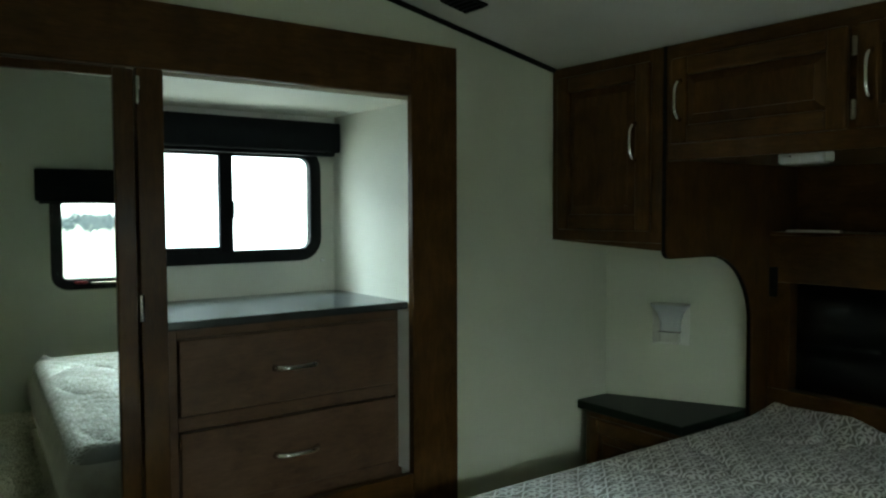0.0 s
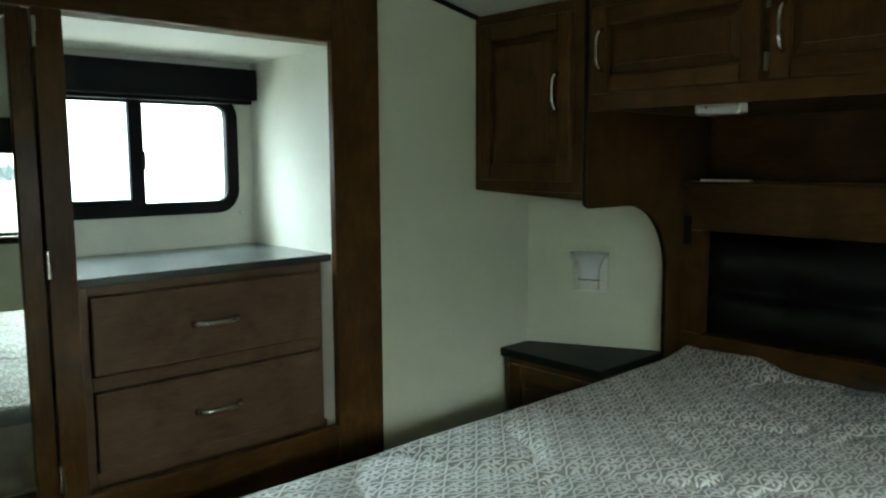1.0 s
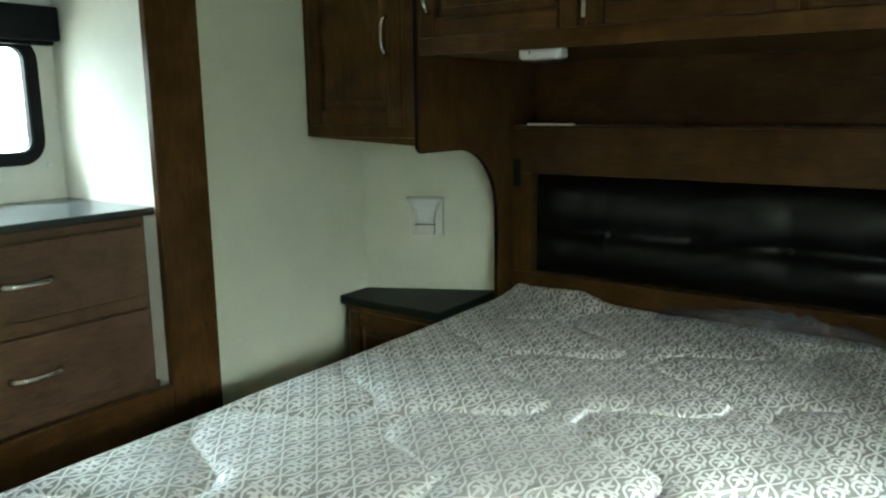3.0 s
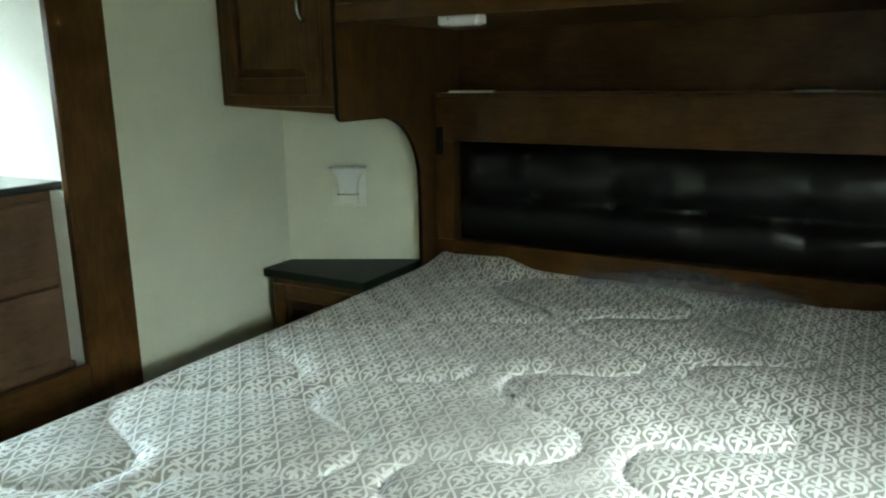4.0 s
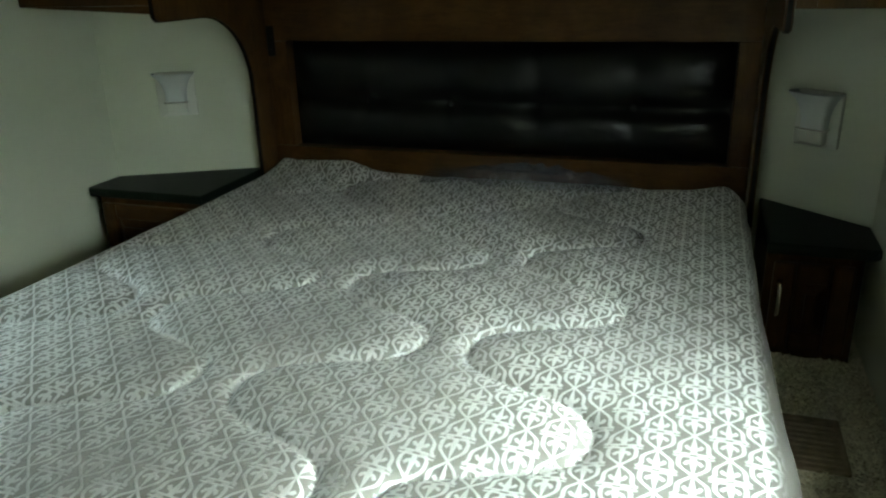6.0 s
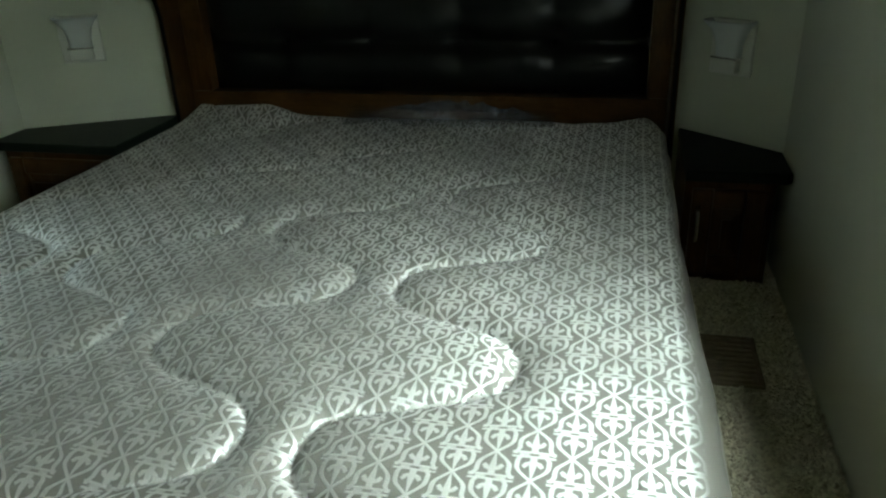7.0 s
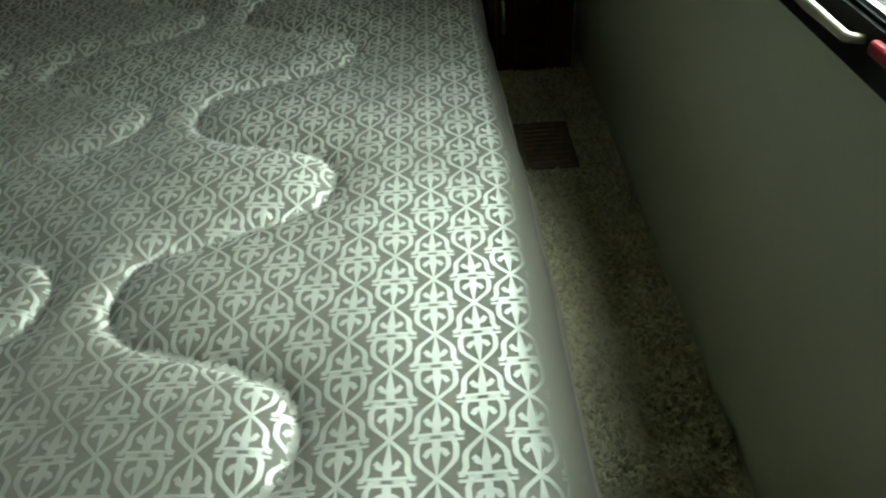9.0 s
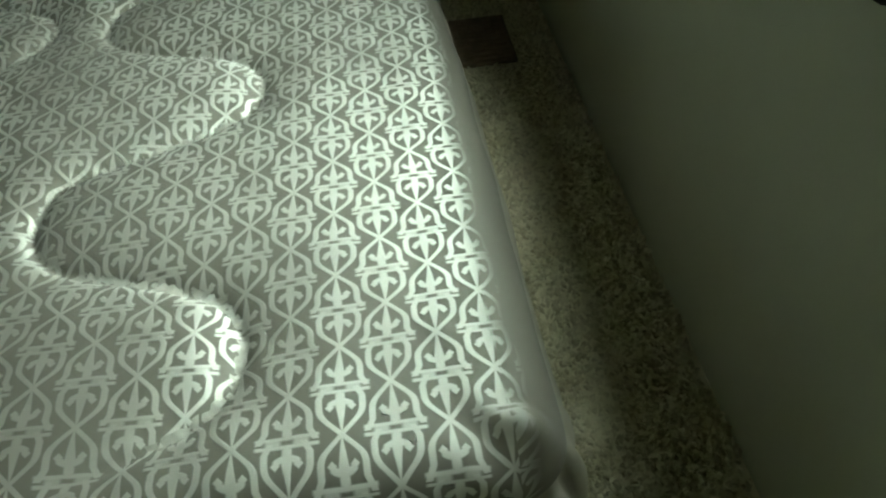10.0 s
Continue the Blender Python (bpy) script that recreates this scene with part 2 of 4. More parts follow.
def glass_mat():
    m = bpy.data.materials.new("window_glass")
    m.use_nodes = True
    nt = m.node_tree
    nt.nodes.remove(nt.nodes["Principled BSDF"])
    g = nt.nodes.new("ShaderNodeBsdfGlossy")
    g.inputs["Roughness"].default_value = 0.02
    t = nt.nodes.new("ShaderNodeBsdfTransparent")
    t.inputs[0].default_value = (0.93, 0.95, 0.95, 1)
    lw = nt.nodes.new("ShaderNodeLayerWeight")
    lw.inputs[0].default_value = 0.5
    mx = nt.nodes.new("ShaderNodeMixShader")
    nt.links.new(mth(nt, "MULTIPLY_ADD", mth(nt, "POWER", lw.outputs["Facing"], 5.0), 0.9, 0.04), mx.inputs[0])
    nt.links.new(t.outputs[0], mx.inputs[1])
    nt.links.new(g.outputs[0], mx.inputs[2])
    nt.links.new(mx.outputs[0], nt.nodes["Material Output"].inputs[0])
    return m


glass = glass_mat()
mirror_mat, _, gloss = mat("silvered_mirror", 0.015, 1.0)
gloss.inputs["Base Color"].default_value = (0.64, 0.68, 0.65, 1)
frosted, _, gloss = mat("frosted_shade", 0.45)
gloss.inputs["Base Color"].default_value = (0.64, 0.665, 0.665, 1)
gloss.inputs["Transmission Weight"].default_value = 0.12


def film_mat():
    """Thin clear film: it lets most through but for its gloss and a milky veil."""
    m, nt, b = mat("clear_plastic_film", 0.08, spec=1.0)
    b.inputs["Base Color"].default_value = (0.20, 0.22, 0.26, 1)
    b.inputs["IOR"].default_value = 2.2
    t = nt.nodes.new("ShaderNodeBsdfTransparent")
    mx = nt.nodes.new("ShaderNodeMixShader")
    mx.inputs[0].default_value = 0.45
    nt.links.new(t.outputs[0], mx.inputs[1])
    nt.links.new(b.outputs[0], mx.inputs[2])
    nt.links.new(mx.outputs[0], nt.nodes["Material Output"].inputs[0])
    return m


film = film_mat()


def backdrop_mat(name, strength, treeline, wood_col, low, ground):
    """Overcast sky, three times as bright overhead as low down, over a hazy treeline and pale ground."""
    m = bpy.data.materials.new(name)
    m.use_nodes = True
    nt = m.node_tree
    nt.nodes.remove(nt.nodes["Principled BSDF"])
    tc = nt.nodes.new("ShaderNodeTexCoord")
    sep = nt.nodes.new("ShaderNodeSeparateXYZ")
    nt.links.new(tc.outputs["Object"], sep.inputs[0])
    n = noise_tex(nt, coords(nt, (1, 1.5, 1.0)), 3.0, 5.0, 0.65)
    z = mth(nt, "ADD", sep.outputs["Z"], mth(nt, "MULTIPLY_ADD", n, 0.42, -0.21))
    k = mth(nt, "MULTIPLY_ADD", mth(nt, "SUBTRACT", z, treeline), 0.1, 0.1)
    c = ramp(nt, k, [(0.0, ground), (0.098, ground), (0.0985, wood_col), (0.110, wood_col), (0.120, low), (0.75, (0.93, 0.97, 1.0))])
    e = nt.nodes.new("ShaderNodeEmission")
    e.inputs["Strength"].default_value = strength
    nt.links.new(c, e.inputs[0])
    nt.links.new(e.outputs[0], nt.nodes["Material Output"].inputs[0])
    return m


glow_left = backdrop_mat("hazy_sky_left", 12.0, -0.9, (0.10, 0.13, 0.14), (0.27, 0.315, 0.37), (0.40, 0.42, 0.41))
glow_right = backdrop_mat("hazy_sky_right", 19.0, 0.80, (0.026, 0.034, 0.039), (0.66, 0.69, 0.71), (0.20, 0.21, 0.20))


# ---- building helpers ----
ORG = {}


def thing(name, at, label, category, group="", kind=""):
    ob = new(name)
    ob.location = at
    ob.empty_display_size = 0.05
    ORG[ob] = Vector(at)
    return tagged(ob, label, category, group, kind)


def part(name, bm, material, parent=None, label="", smooth=False):
    """Links a bmesh, given in room coordinates, as one mesh under its thing."""
    me = bpy.data.meshes.new(name)
    bmesh.ops.recalc_face_normals(bm, faces=bm.faces)
    org = ORG[parent] if parent else Vector((0, 0, 0))
    bmesh.ops.translate(bm, verts=bm.verts, vec=-org)
    if smooth:
        for f in bm.faces:
            f.smooth = True
    bm.to_mesh(me)
    bm.free()
    me.materials.append(material)
    ob = new(name, me)
    ORG[ob] = org
    if parent:
        ob.parent = parent
    return tagged(ob, label)


def box(bm, x0, x1, y0, y1, z0, z1, bev=0.0, seg=2):
    r = bmesh.ops.create_cube(bm, size=1.0)
    vs = r["verts"]
    for v in vs:
        v.co = Vector(((x0 + x1) / 2 + v.co.x * (x1 - x0), (y0 + y1) / 2 + v.co.y * (y1 - y0), (z0 + z1) / 2 + v.co.z * (z1 - z0)))
    if bev:
        es = {e for v in vs for e in v.link_edges}
        bmesh.ops.bevel(bm, geom=list(es), offset=bev, segments=seg, profile=0.5, affect="EDGES")
    return bm


def bx(*a, bev=0.0, seg=2):
    return box(bmesh.new(), *a, bev=bev, seg=seg)


def structure(name, boxes, material, label, category, bev=0.0):
    bm = bmesh.new()
    for b in boxes:
        box(bm, *b, bev=bev)
    return tagged(part(name, bm, material), label, category, "", "structure")


def prism(bm, pts, axis, a, b, bev=0.0):
    """A polygon, given in the two other axes in order, pulled from a to b along axis."""
    k = "xyz".index(axis)
    lay = []
    for h in (a, b):
        row = []
        for p in pts:
            c = list(p)
            c.insert(k, h)
            row.append(bm.verts.new(c))
        lay.append(row)
    n = len(pts)
    fs = [bm.faces.new(lay[0]), bm.faces.new(lay[1][::-1])]
    for i in range(n):
        fs.append(bm.faces.new((lay[0][i], lay[0][(i + 1) % n], lay[1][(i + 1) % n], lay[1][i])))
    bmesh.ops.recalc_face_normals(bm, faces=fs)
    if bev:
        es = list({e for f in fs[:2] for e in f.edges})
        bmesh.ops.bevel(bm, geom=es, offset=bev, segments=3, profile=0.5, affect="EDGES")
    return bm


def tube(bm, pts, r, seg=10):
    """A round rod along points."""
    pts = [Vector(p) for p in pts]
    rings = []
    for i, p in enumerate(pts):
        d = (pts[min(i + 1, len(pts) - 1)] - pts[max(i - 1, 0)]).normalized()
        a = d.orthogonal().normalized() if i == 0 else (rings_a - d * rings_a.dot(d)).normalized()
        rings_a = a
        b = d.cross(a)
        rr = r[i] if isinstance(r, (list, tuple)) else r
        rings.append([bm.verts.new(p + (a * math.cos(t) + b * math.sin(t)) * rr) for t in [2 * math.pi * k / seg for k in range(seg)]])
    for u, v in zip(rings, rings[1:]):
        for k in range(seg):
            bm.faces.new((u[k], u[(k + 1) % seg], v[(k + 1) % seg], v[k]))
    bm.faces.new(rings[0][::-1])
    bm.faces.new(rings[-1])
    return bm


def bow_pull(p, axis, length, out, r=0.0045):
    """An arched bar pull centred at p on a face, along axis, standing out along out."""
    p, axis, out = Vector(p), Vector(axis), Vector(out)
    pts, rad = [], []
    for k in range(15):
        s = -1 + 2 * k / 14
        pts.append(p + axis * (s * length / 2) + out * (0.026 * (1 - s ** 4) ** 0.8))
        rad.append(r * (1.35 - 0.35 * (1 - s * s)))
    return tube(bmesh.new(), pts, rad, 8)


def raised_door(parent, x0, x1, z0, z1, yf, name="door"):
    """A framed door with a raised field, its face at yf looking along -y."""
    th, st = 0.020, 0.050
    d = part(name, bx(x0 + 0.002, x1 - 0.002, yf + 0.0172, yf + th - 0.0005, z0 + 0.002, z1 - 0.002), wood_z, parent)
    for a, b in ((x0, x0 + st), (x1 - st, x1)):
        part("stile", bx(a, b, yf, yf + th, z0, z1, bev=0.006), wood_z, d)
    for a, b in ((z0, z0 + st), (z1 - st, z1)):
        part("rail", bx(x0 + st, x1 - st, yf + 0.0005, yf + th, a, b, bev=0.006), wood_x, d)
    bm = bmesh.new()
    a, c = (x0 + st - 0.004, z0 + st - 0.004, x1 - st + 0.004, z1 - st + 0.004), min(0.030, (z1 - z0 - 2 * st) * 0.25)
    outer = [bm.verts.new((px, yf + 0.0165, pz)) for px, pz in ((a[0], a[1]), (a[2], a[1]), (a[2], a[3]), (a[0], a[3]))]
    inner = [bm.verts.new((px, yf + 0.0010, pz)) for px, pz in ((a[0] + c, a[1] + c), (a[2] - c, a[1] + c), (a[2] - c, a[3] - c), (a[0] + c, a[3] - c))]
    step = [bm.verts.new((v.co.x, yf + 0.0050, v.co.z)) for v in inner]
    bm.faces.new(inner)
    for i in range(4):
        j = (i + 1) % 4
        bm.faces.new((outer[i], outer[j], step[j], step[i]))
        bm.faces.new((step[i], step[j], inner[j], inner[i]))
    part("raised_panel", bm, wood_z, d)
    return d


# ---- the room ----
WL, WR = -1.232, 1.042          # faces of the side walls
YREAR = -3.30
CEIL0, CSLOPE = 1.422, 0.206    # ceiling height at the cabinet fronts, and its rise towards the foot of the bed


def ceil_z(y):
    return min(CEIL0 + CSLOPE * (-0.566 - y), 1.80)


tagged(part("floor", bx(-1.30, 1.10, YREAR, 0.30, -0.06, 0.0), carpet), "tan and grey plush carpet beside the bed", "floor", "", "structure")

# left wall: the slide-out pierces it
structure("wall_left", [(WL - 0.045, WL, -1.02, 0.20, 0.0, 1.95), (WL - 0.045, WL, YREAR, -1.02, 1.36, 1.95),
                        (WL - 0.045, WL, YREAR, -2.86, 0.0, 1.36)],
          wall_paint, "off-white vinyl wallboard side wall", "wall")
# right wall with the window's opening
WY0, WY1, WZ0, WZ1 = -1.88, -1.222, 0.604, 1.04
structure("wall_right", [(WR, WR + 0.045, WY1 + 0.012, 0.20, 0.0, 1.95), (WR, WR + 0.045, YREAR, WY0 - 0.012, 0.0, 1.95),
                         (WR, WR + 0.045, WY0 - 0.012, WY1 + 0.012, 0.0, WZ0 - 0.022), (WR, WR + 0.045, WY0 - 0.012, WY1 + 0.012, WZ1, 1.95),
                         (WR + 0.0005, WR + 0.0445, WY0 - 0.012, WY0 + 0.016, WZ0 - 0.022, WZ0 + 0.016), (WR + 0.0005, WR + 0.0105, WY1 - 0.016, WY1 + 0.012, WZ0 - 0.022, WZ0 + 0.016)],
          wall_paint, "off-white vinyl wallboard side wall with a window", "wall")
# rear wall, doorway and hall are unseen, added to close the room
structure("wall_rear", [(-1.30, 0.20, YREAR - 0.04, YREAR, -0.06, 1.95), (0.82, 1.10, YREAR - 0.04, YREAR, -0.06, 1.95), (0.20, 0.82, YREAR - 0.04, YREAR, 1.74, 1.95)],
          wall_paint, "plain off-white rear wall with an added doorway, out of view", "wall")
structure("wall_hall", [(-0.3, 1.3, -4.24, -4.20, -0.06, 1.95), (-0.34, -0.30, -4.24, -3.34, -0.06, 1.95), (1.30, 1.34, -4.24, -3.34, -0.06, 1.95), (-0.34, 1.34, -4.24, -3.34, 1.95, 1.99), (-0.34, 1.34, -4.24, -3.34, -0.10, -0.06)],
          wall_paint, "plain off-white hall added to close the doorway", "wall")
structure("wall_front", [(-1.0, 1.0, 0.155, 0.20, 0.0, 1.6)], wall_paint, "off-white front wall behind the headboard", "wall")
# canted walls behind the nightstands
for nm, pts in (("wall_corner_left", [(WL, -0.296), (-0.780, -0.0655), (-0.780, -0.02), (WL, -0.25)]),
                ("wall_corner_right", [(WR, -0.300), (0.770, -0.0715), (0.770, -0.03), (WR, -0.25)])):
    tagged(part(nm, prism(bmesh.new(), pts, "z", 0.0, 1.55), wall_paint), "off-white canted corner wall behind a nightstand", "wall", "", "structure")
# sloped ceiling
bm = bmesh.new()
cy = [0.20, -0.566, -1.2, -1.8, (CEIL0 - 1.80) / CSLOPE - 0.566, YREAR - 0.02]
prism(bm, [(y, ceil_z(y)) for y in cy] + [(y, ceil_z(y) + 0.04) for y in reversed(cy)], "x", -1.28, 1.09)
tagged(part("ceiling", bm, ceiling_mat), "off-white ceiling panel sloping down to the headboard", "ceiling", "", "structure")
for nm, x in (("ceiling_trim_left", WL + 0.006), ("ceiling_trim_right", WR - 0.006)):
    bm = tube(bmesh.new(), [(x, y, ceil_z(y) - 0.006) for y in (-0.56, -0.9, -1.3, -1.8, -2.3, -3.2)], 0.0085, 8)
    tagged(part(nm, bm, banding, smooth=True), "black bead trim between wall and ceiling", "trim", "", "structure")

# slide-out box: lining round the dresser niche and the wardrobe
SX, SY0, SY1, SZ0, SZ1 = -1.744, -1.862, -1.108, 0.02, 1.275
LWY0, LWY1, LWZ0, LWZ1 = -1.80, -1.175, 0.805, 1.160
structure("slide_wall_outer", [(SX - 0.04, SX, SY0, LWY0 + 0.02, SZ0, SZ1), (SX - 0.04, SX, LWY1 - 0.02, SY1, SZ0, SZ1),
                               (SX - 0.04, SX, LWY0 + 0.02, LWY1 - 0.02, SZ0, LWZ0 + 0.02), (SX - 0.04, SX, LWY0 + 0.02, LWY1 - 0.02, LWZ1 - 0.02, SZ1)],
          box_paint, "off-white outer wall of the slide-out with a window", "wall")
structure("slide_wall_end", [(SX - 0.04, -1.248, SY1, SY1 + 0.03, SZ0, SZ1 + 0.03)], box_paint, "off-white end wall of the slide-out", "wall")
structure("slide_wall_partition", [(SX - 0.04, -1.248, SY0 - 0.03, SY0, SZ0, SZ1 + 0.03)], box_paint, "off-white partition beside the wardrobe", "wall")
structure("slide_ceiling", [(SX - 0.04, -1.248, SY0 - 0.0, SY1, SZ1, SZ1 + 0.03)], box_paint, "off-white ceiling of the slide-out", "ceiling")
structure("slide_floor", [(SX - 0.04, -1.248, SY0, SY1, SZ0 - 0.03, SZ0)], base_board, "floor board of the slide-out", "floor")
structure("niche_filler", [(-1.2965, -1.2405, -1.1405, -1.136, 0.194, 0.664)], white_plastic, "pale filler strip between dresser and fascia", "trim")
structure("niche_trim", [(SX, SX + 0.012, SY0, SY1, SZ1 - 0.022, SZ1 - 0.002)], white_plastic, "white strip trim above the window shade", "trim")

# outside: bright overcast sky, low haze and a far treeline, bent over towards the zenith
for nm, s, m, lab in (("backdrop_left", -1, glow_left, "bright hazy sky seen through the slide-out window"), ("backdrop_right", 1, glow_right, "bright hazy distance seen through the side window")):
    me = bpy.data.meshes.new(nm)
    prof = [(5.0, -4.0), (5.0, 2.6), (4.6, 4.4), (3.6, 5.8), (2.3, 6.6), (0.6, 7.0)]
    vs = [(s * x, -1.5 + a, z) for x, z in prof for a in (-18.0, 18.0)]
    me.from_pydata(vs, [], [(2 * k, 2 * k + 1, 2 * k + 3, 2 * k + 2) for k in range(len(prof) - 1)])
    me.materials.append(m)
    tagged(new(nm, me), lab, "backdrop", "", "structure")


# ---- slide-out: fascia, dresser, window, wardrobe ----
def fascia():
    t = thing("slide_fascia", (WL, -1.5, 0.0), "dark brown stained wood fascia framing the slide-out", "trim", kind="structure")
    x0, x1 = -1.240, -1.216
    part("upright", bx(x0, x1, -1.141, -0.978, 0.0, 1.437, bev=0.003), wood_z, t)
    part("upright", bx(x0, x1, -1.893, -1.833, 0.193, 1.283, bev=0.003), wood_z, t)
    part("head_board", bx(x0, x1, -2.86, -1.1412, 1.2832, 1.437, bev=0.003), wood_y, t)
    part("sill_board", bx(x0, x1, -1.893, -1.1412, 0.0, 0.1928, bev=0.003), wood_y, t)


def dresser():
    t = thing("dresser", (-1.5, -1.48, 0.03), "brown two-drawer dresser with dark laminate top, built into the slide-out", "dresser")
    xf = -1.297
    part("carcass", bx(-1.735, xf - 0.018, -1.845, -1.130, 0.03, 0.665), wood_z, t)
    fr = bmesh.new()
    for a in ((-1.845, -1.791, 0.03, 0.665), (-1.150, -1.1285, 0.03, 0.665), (-1.791, -1.150, 0.643, 0.665), (-1.791, -1.150, 0.4105, 0.445), (-1.791, -1.150, 0.03, 0.2085)):
        box(fr, xf - 0.0175, xf, *a, bev=0.0015)
    part("face_frame", fr, wood_d, t)
    part("top", bx(-1.742, xf + 0.012, -1.850, -1.1090, 0.665, 0.687, bev=0.004), counter, t, "dark laminate top with a rounded front edge")
    for z0, z1 in ((0.448, 0.640), (0.2115, 0.4075)):
        d = part("drawer", bx(xf - 0.010, xf + 0.012, -1.788, -1.153, z0, z1, bev=0.005, seg=3), wood_d, t)
        zc = (z0 + z1) / 2 - 0.002
        part("pull", bow_pull((xf + 0.012, -1.478, zc), (0, 1, 0), 0.125, (1, 0, 0), 0.0068), chrome, d, "brushed nickel bow pull", True)


def slide_window():
    t = thing("window_1", (SX, -1.49, LWZ0), "black-framed sliding window with bright daylight behind", "window", kind="structure")
    x0, x1 = SX - 0.012, SX + 0.016

    def ring(name, y0, y1, z0, z1, w, r, xa, xb, par):
        """A rounded frame round an opening."""
        bm = bmesh.new()
        loops = []
        for off, rad in ((0.0, r), (w, max(r - w, 0.006))):
            pts = []
            for cyy, czz, a0 in ((y1 - off - rad, z1 - off - rad, 0), (y0 + off + rad, z1 - off - rad, 90), (y0 + off + rad, z0 + off + rad, 180), (y1 - off - rad, z0 + off + rad, 270)):
                for k in range(7):
                    a = radians(a0 + 15 * k)
                    pts.append((cyy + rad * math.cos(a), czz + rad * math.sin(a)))
            loops.append(pts)
        n = len(loops[0])
        vs = [[[bm.verts.new((x, *p)) for p in lp] for lp in loops] for x in (xa, xb)]
        for i in range(n):
            j = (i + 1) % n
            for k in (0, 1):
                bm.faces.new((vs[k][0][i], vs[k][0][j], vs[k][1][j], vs[k][1][i]))
            for lp in (0, 1):
                bm.faces.new((vs[0][lp][i], vs[0][lp][j], vs[1][lp][j], vs[1][lp][i]))
        bmesh.ops.recalc_face_normals(bm, faces=bm.faces)
        es = [e for e in bm.edges if abs(e.verts[0].co.x - xb) < 1e-5 and abs(e.verts[1].co.x - xb) < 1e-5 and len({round(f.normal.x, 1) for f in e.link_faces}) > 1]
        bmesh.ops.bevel(bm, geom=es, offset=0.004, segments=2, affect="EDGES")
        return part(name, bm, blackplastic, par)

    slide_window.ring = ring
    ring("window_frame", LWY0 - 0.012, LWY1 + 0.012, LWZ0 - 0.012, LWZ1 + 0.012, 0.040, 0.075, x0, x1, t)
    part("mullion", bx(x0 + 0.002, x1 - 0.004, -1.513, -1.470, LWZ0 + 0.02, LWZ1 - 0.02, bev=0.004), blackplastic, t)
    part("sash_rail", bx(x0 + 0.002, x1 - 0.006, -1.78, -1.513, LWZ0 + 0.026, LWZ0 + 0.042, bev=0.003), blackplastic, t)
    part("latch", bx(x1 - 0.006, x1 + 0.008, -1.480, -1.470, 0.935, 0.990, bev=0.003), blackplastic, t)
    for y0, y1 in ((-1.785, -1.500), (-1.485, -1.195)):
        p = part("pane", bx(SX - 0.0035, SX + 0.0005, y0, y1, LWZ0 + 0.014, LWZ1 - 0.014), glass, t)
        p.visible_shadow = False
    s = thing("window_shade", (SX, -1.48, 1.15), "black pleated window shade rolled up in its valance", "window shade")
    part("valance", bx(SX + 0.004, SX + 0.062, -1.855, -1.112, 1.152, 1.250, bev=0.006), shade_fabric, s)
    part("bottom_rail", bx(SX + 0.02, SX + 0.046, -1.84, -1.125, 1.140, 1.152, bev=0.003), blackplastic, s)
    k = thing("shade_clip", (SX, -1.155, 0.79), "small white plastic clip on the slide-out wall", "clip")
    part("clip_body", bx(SX, SX + 0.010, -1.162, -1.148, 0.786, 0.796, bev=0.003), white_plastic, k)


def wardrobe():
    t = thing("wardrobe", (-1.4, -2.37, 0.02), "built-in wardrobe with a full-length mirrored door in a brown wood frame", "wardrobe")
    part("body", bx(-1.75, -1.295, -2.90, -1.894, 0.0, 1.42), base_board, t)
    y0, y1, z0, z1, st = -2.85, -1.897, 0.045, 1.279, 0.044
    # the door hangs a little out of line with the wall
    swing = Matrix.Translation((-1.230, -1.893, 0)) @ Matrix.Rotation(radians(-2.48), 4, "Z") @ Matrix.Translation((1.230, 1.893, 0))

    def leaf(name, bm, m, par, label=""):
        bmesh.ops.transform(bm, matrix=swing, verts=bm.verts)
        return part(name, bm, m, par, label)
    d = leaf("door", bx(-1.2428, -1.2405, y0 + 0.003, y1 - 0.003, z0 + 0.003, z1 - 0.003), base_board, t)
    for a, b in ((y1 - st, y1), (y0, y0 + st)):
        leaf("stile", bx(-1.2432, -1.220, a, b, z0, z1, bev=0.003), wood_z, d)
    for a, b in ((z0, z0 + 0.05), (z1 - 0.02, z1)):
        leaf("rail", bx(-1.2430, -1.2205, y0 + st, y1 - st, a, b, bev=0.003), wood_y, d)
    leaf("mirror", bx(-1.240, -1.230, y0 + st - 0.004, y1 - st + 0.004, z0 + 0.046, z1 - 0.016), mirror_mat, d, "clear mirror glass")
    part("plinth", bx(-1.25, -1.226, -2.86, -1.90, 0.0, 0.042, bev=0.002), wood_y, t)
    for z in (1.232, 0.736, 0.250):
        bm = bmesh.new()
        box(bm, -1.2195, -1.214, -1.895, -1.886, z - 0.032, z + 0.032, bev=0.002)
        tube(bm, [(-1.212, -1.8925, z - 0.030), (-1.2105, -1.8925, z), (-1.212, -1.8925, z + 0.030)], 0.0062, 10)
        part("hinge", bm, chrome, t, "nickel hinge")


fascia()
dresser()
slide_window()
wardrobe()
v = thing("ceiling_vent", (-1.065, -1.07, ceil_z(-1.07) - 0.004), "small black square vent in the ceiling", "vent", kind="structure")
bm = bmesh.new()
box(bm, -1.115, -1.015, -1.115, -1.025, -0.007, 0.0, bev=0.002)
for k in range(5):
    box(bm, -1.105, -1.025, -1.108 + k * 0.017, -1.100 + k * 0.017, -0.012, -0.0065)
for q in bm.verts:
    q.co.z += ceil_z(q.co.y) - 0.0005
part("grille", bm, blackplastic, v)


# ---- headboard wall ----
P, YC = 0.792, -0.566           # side panels, and the cabinet fronts


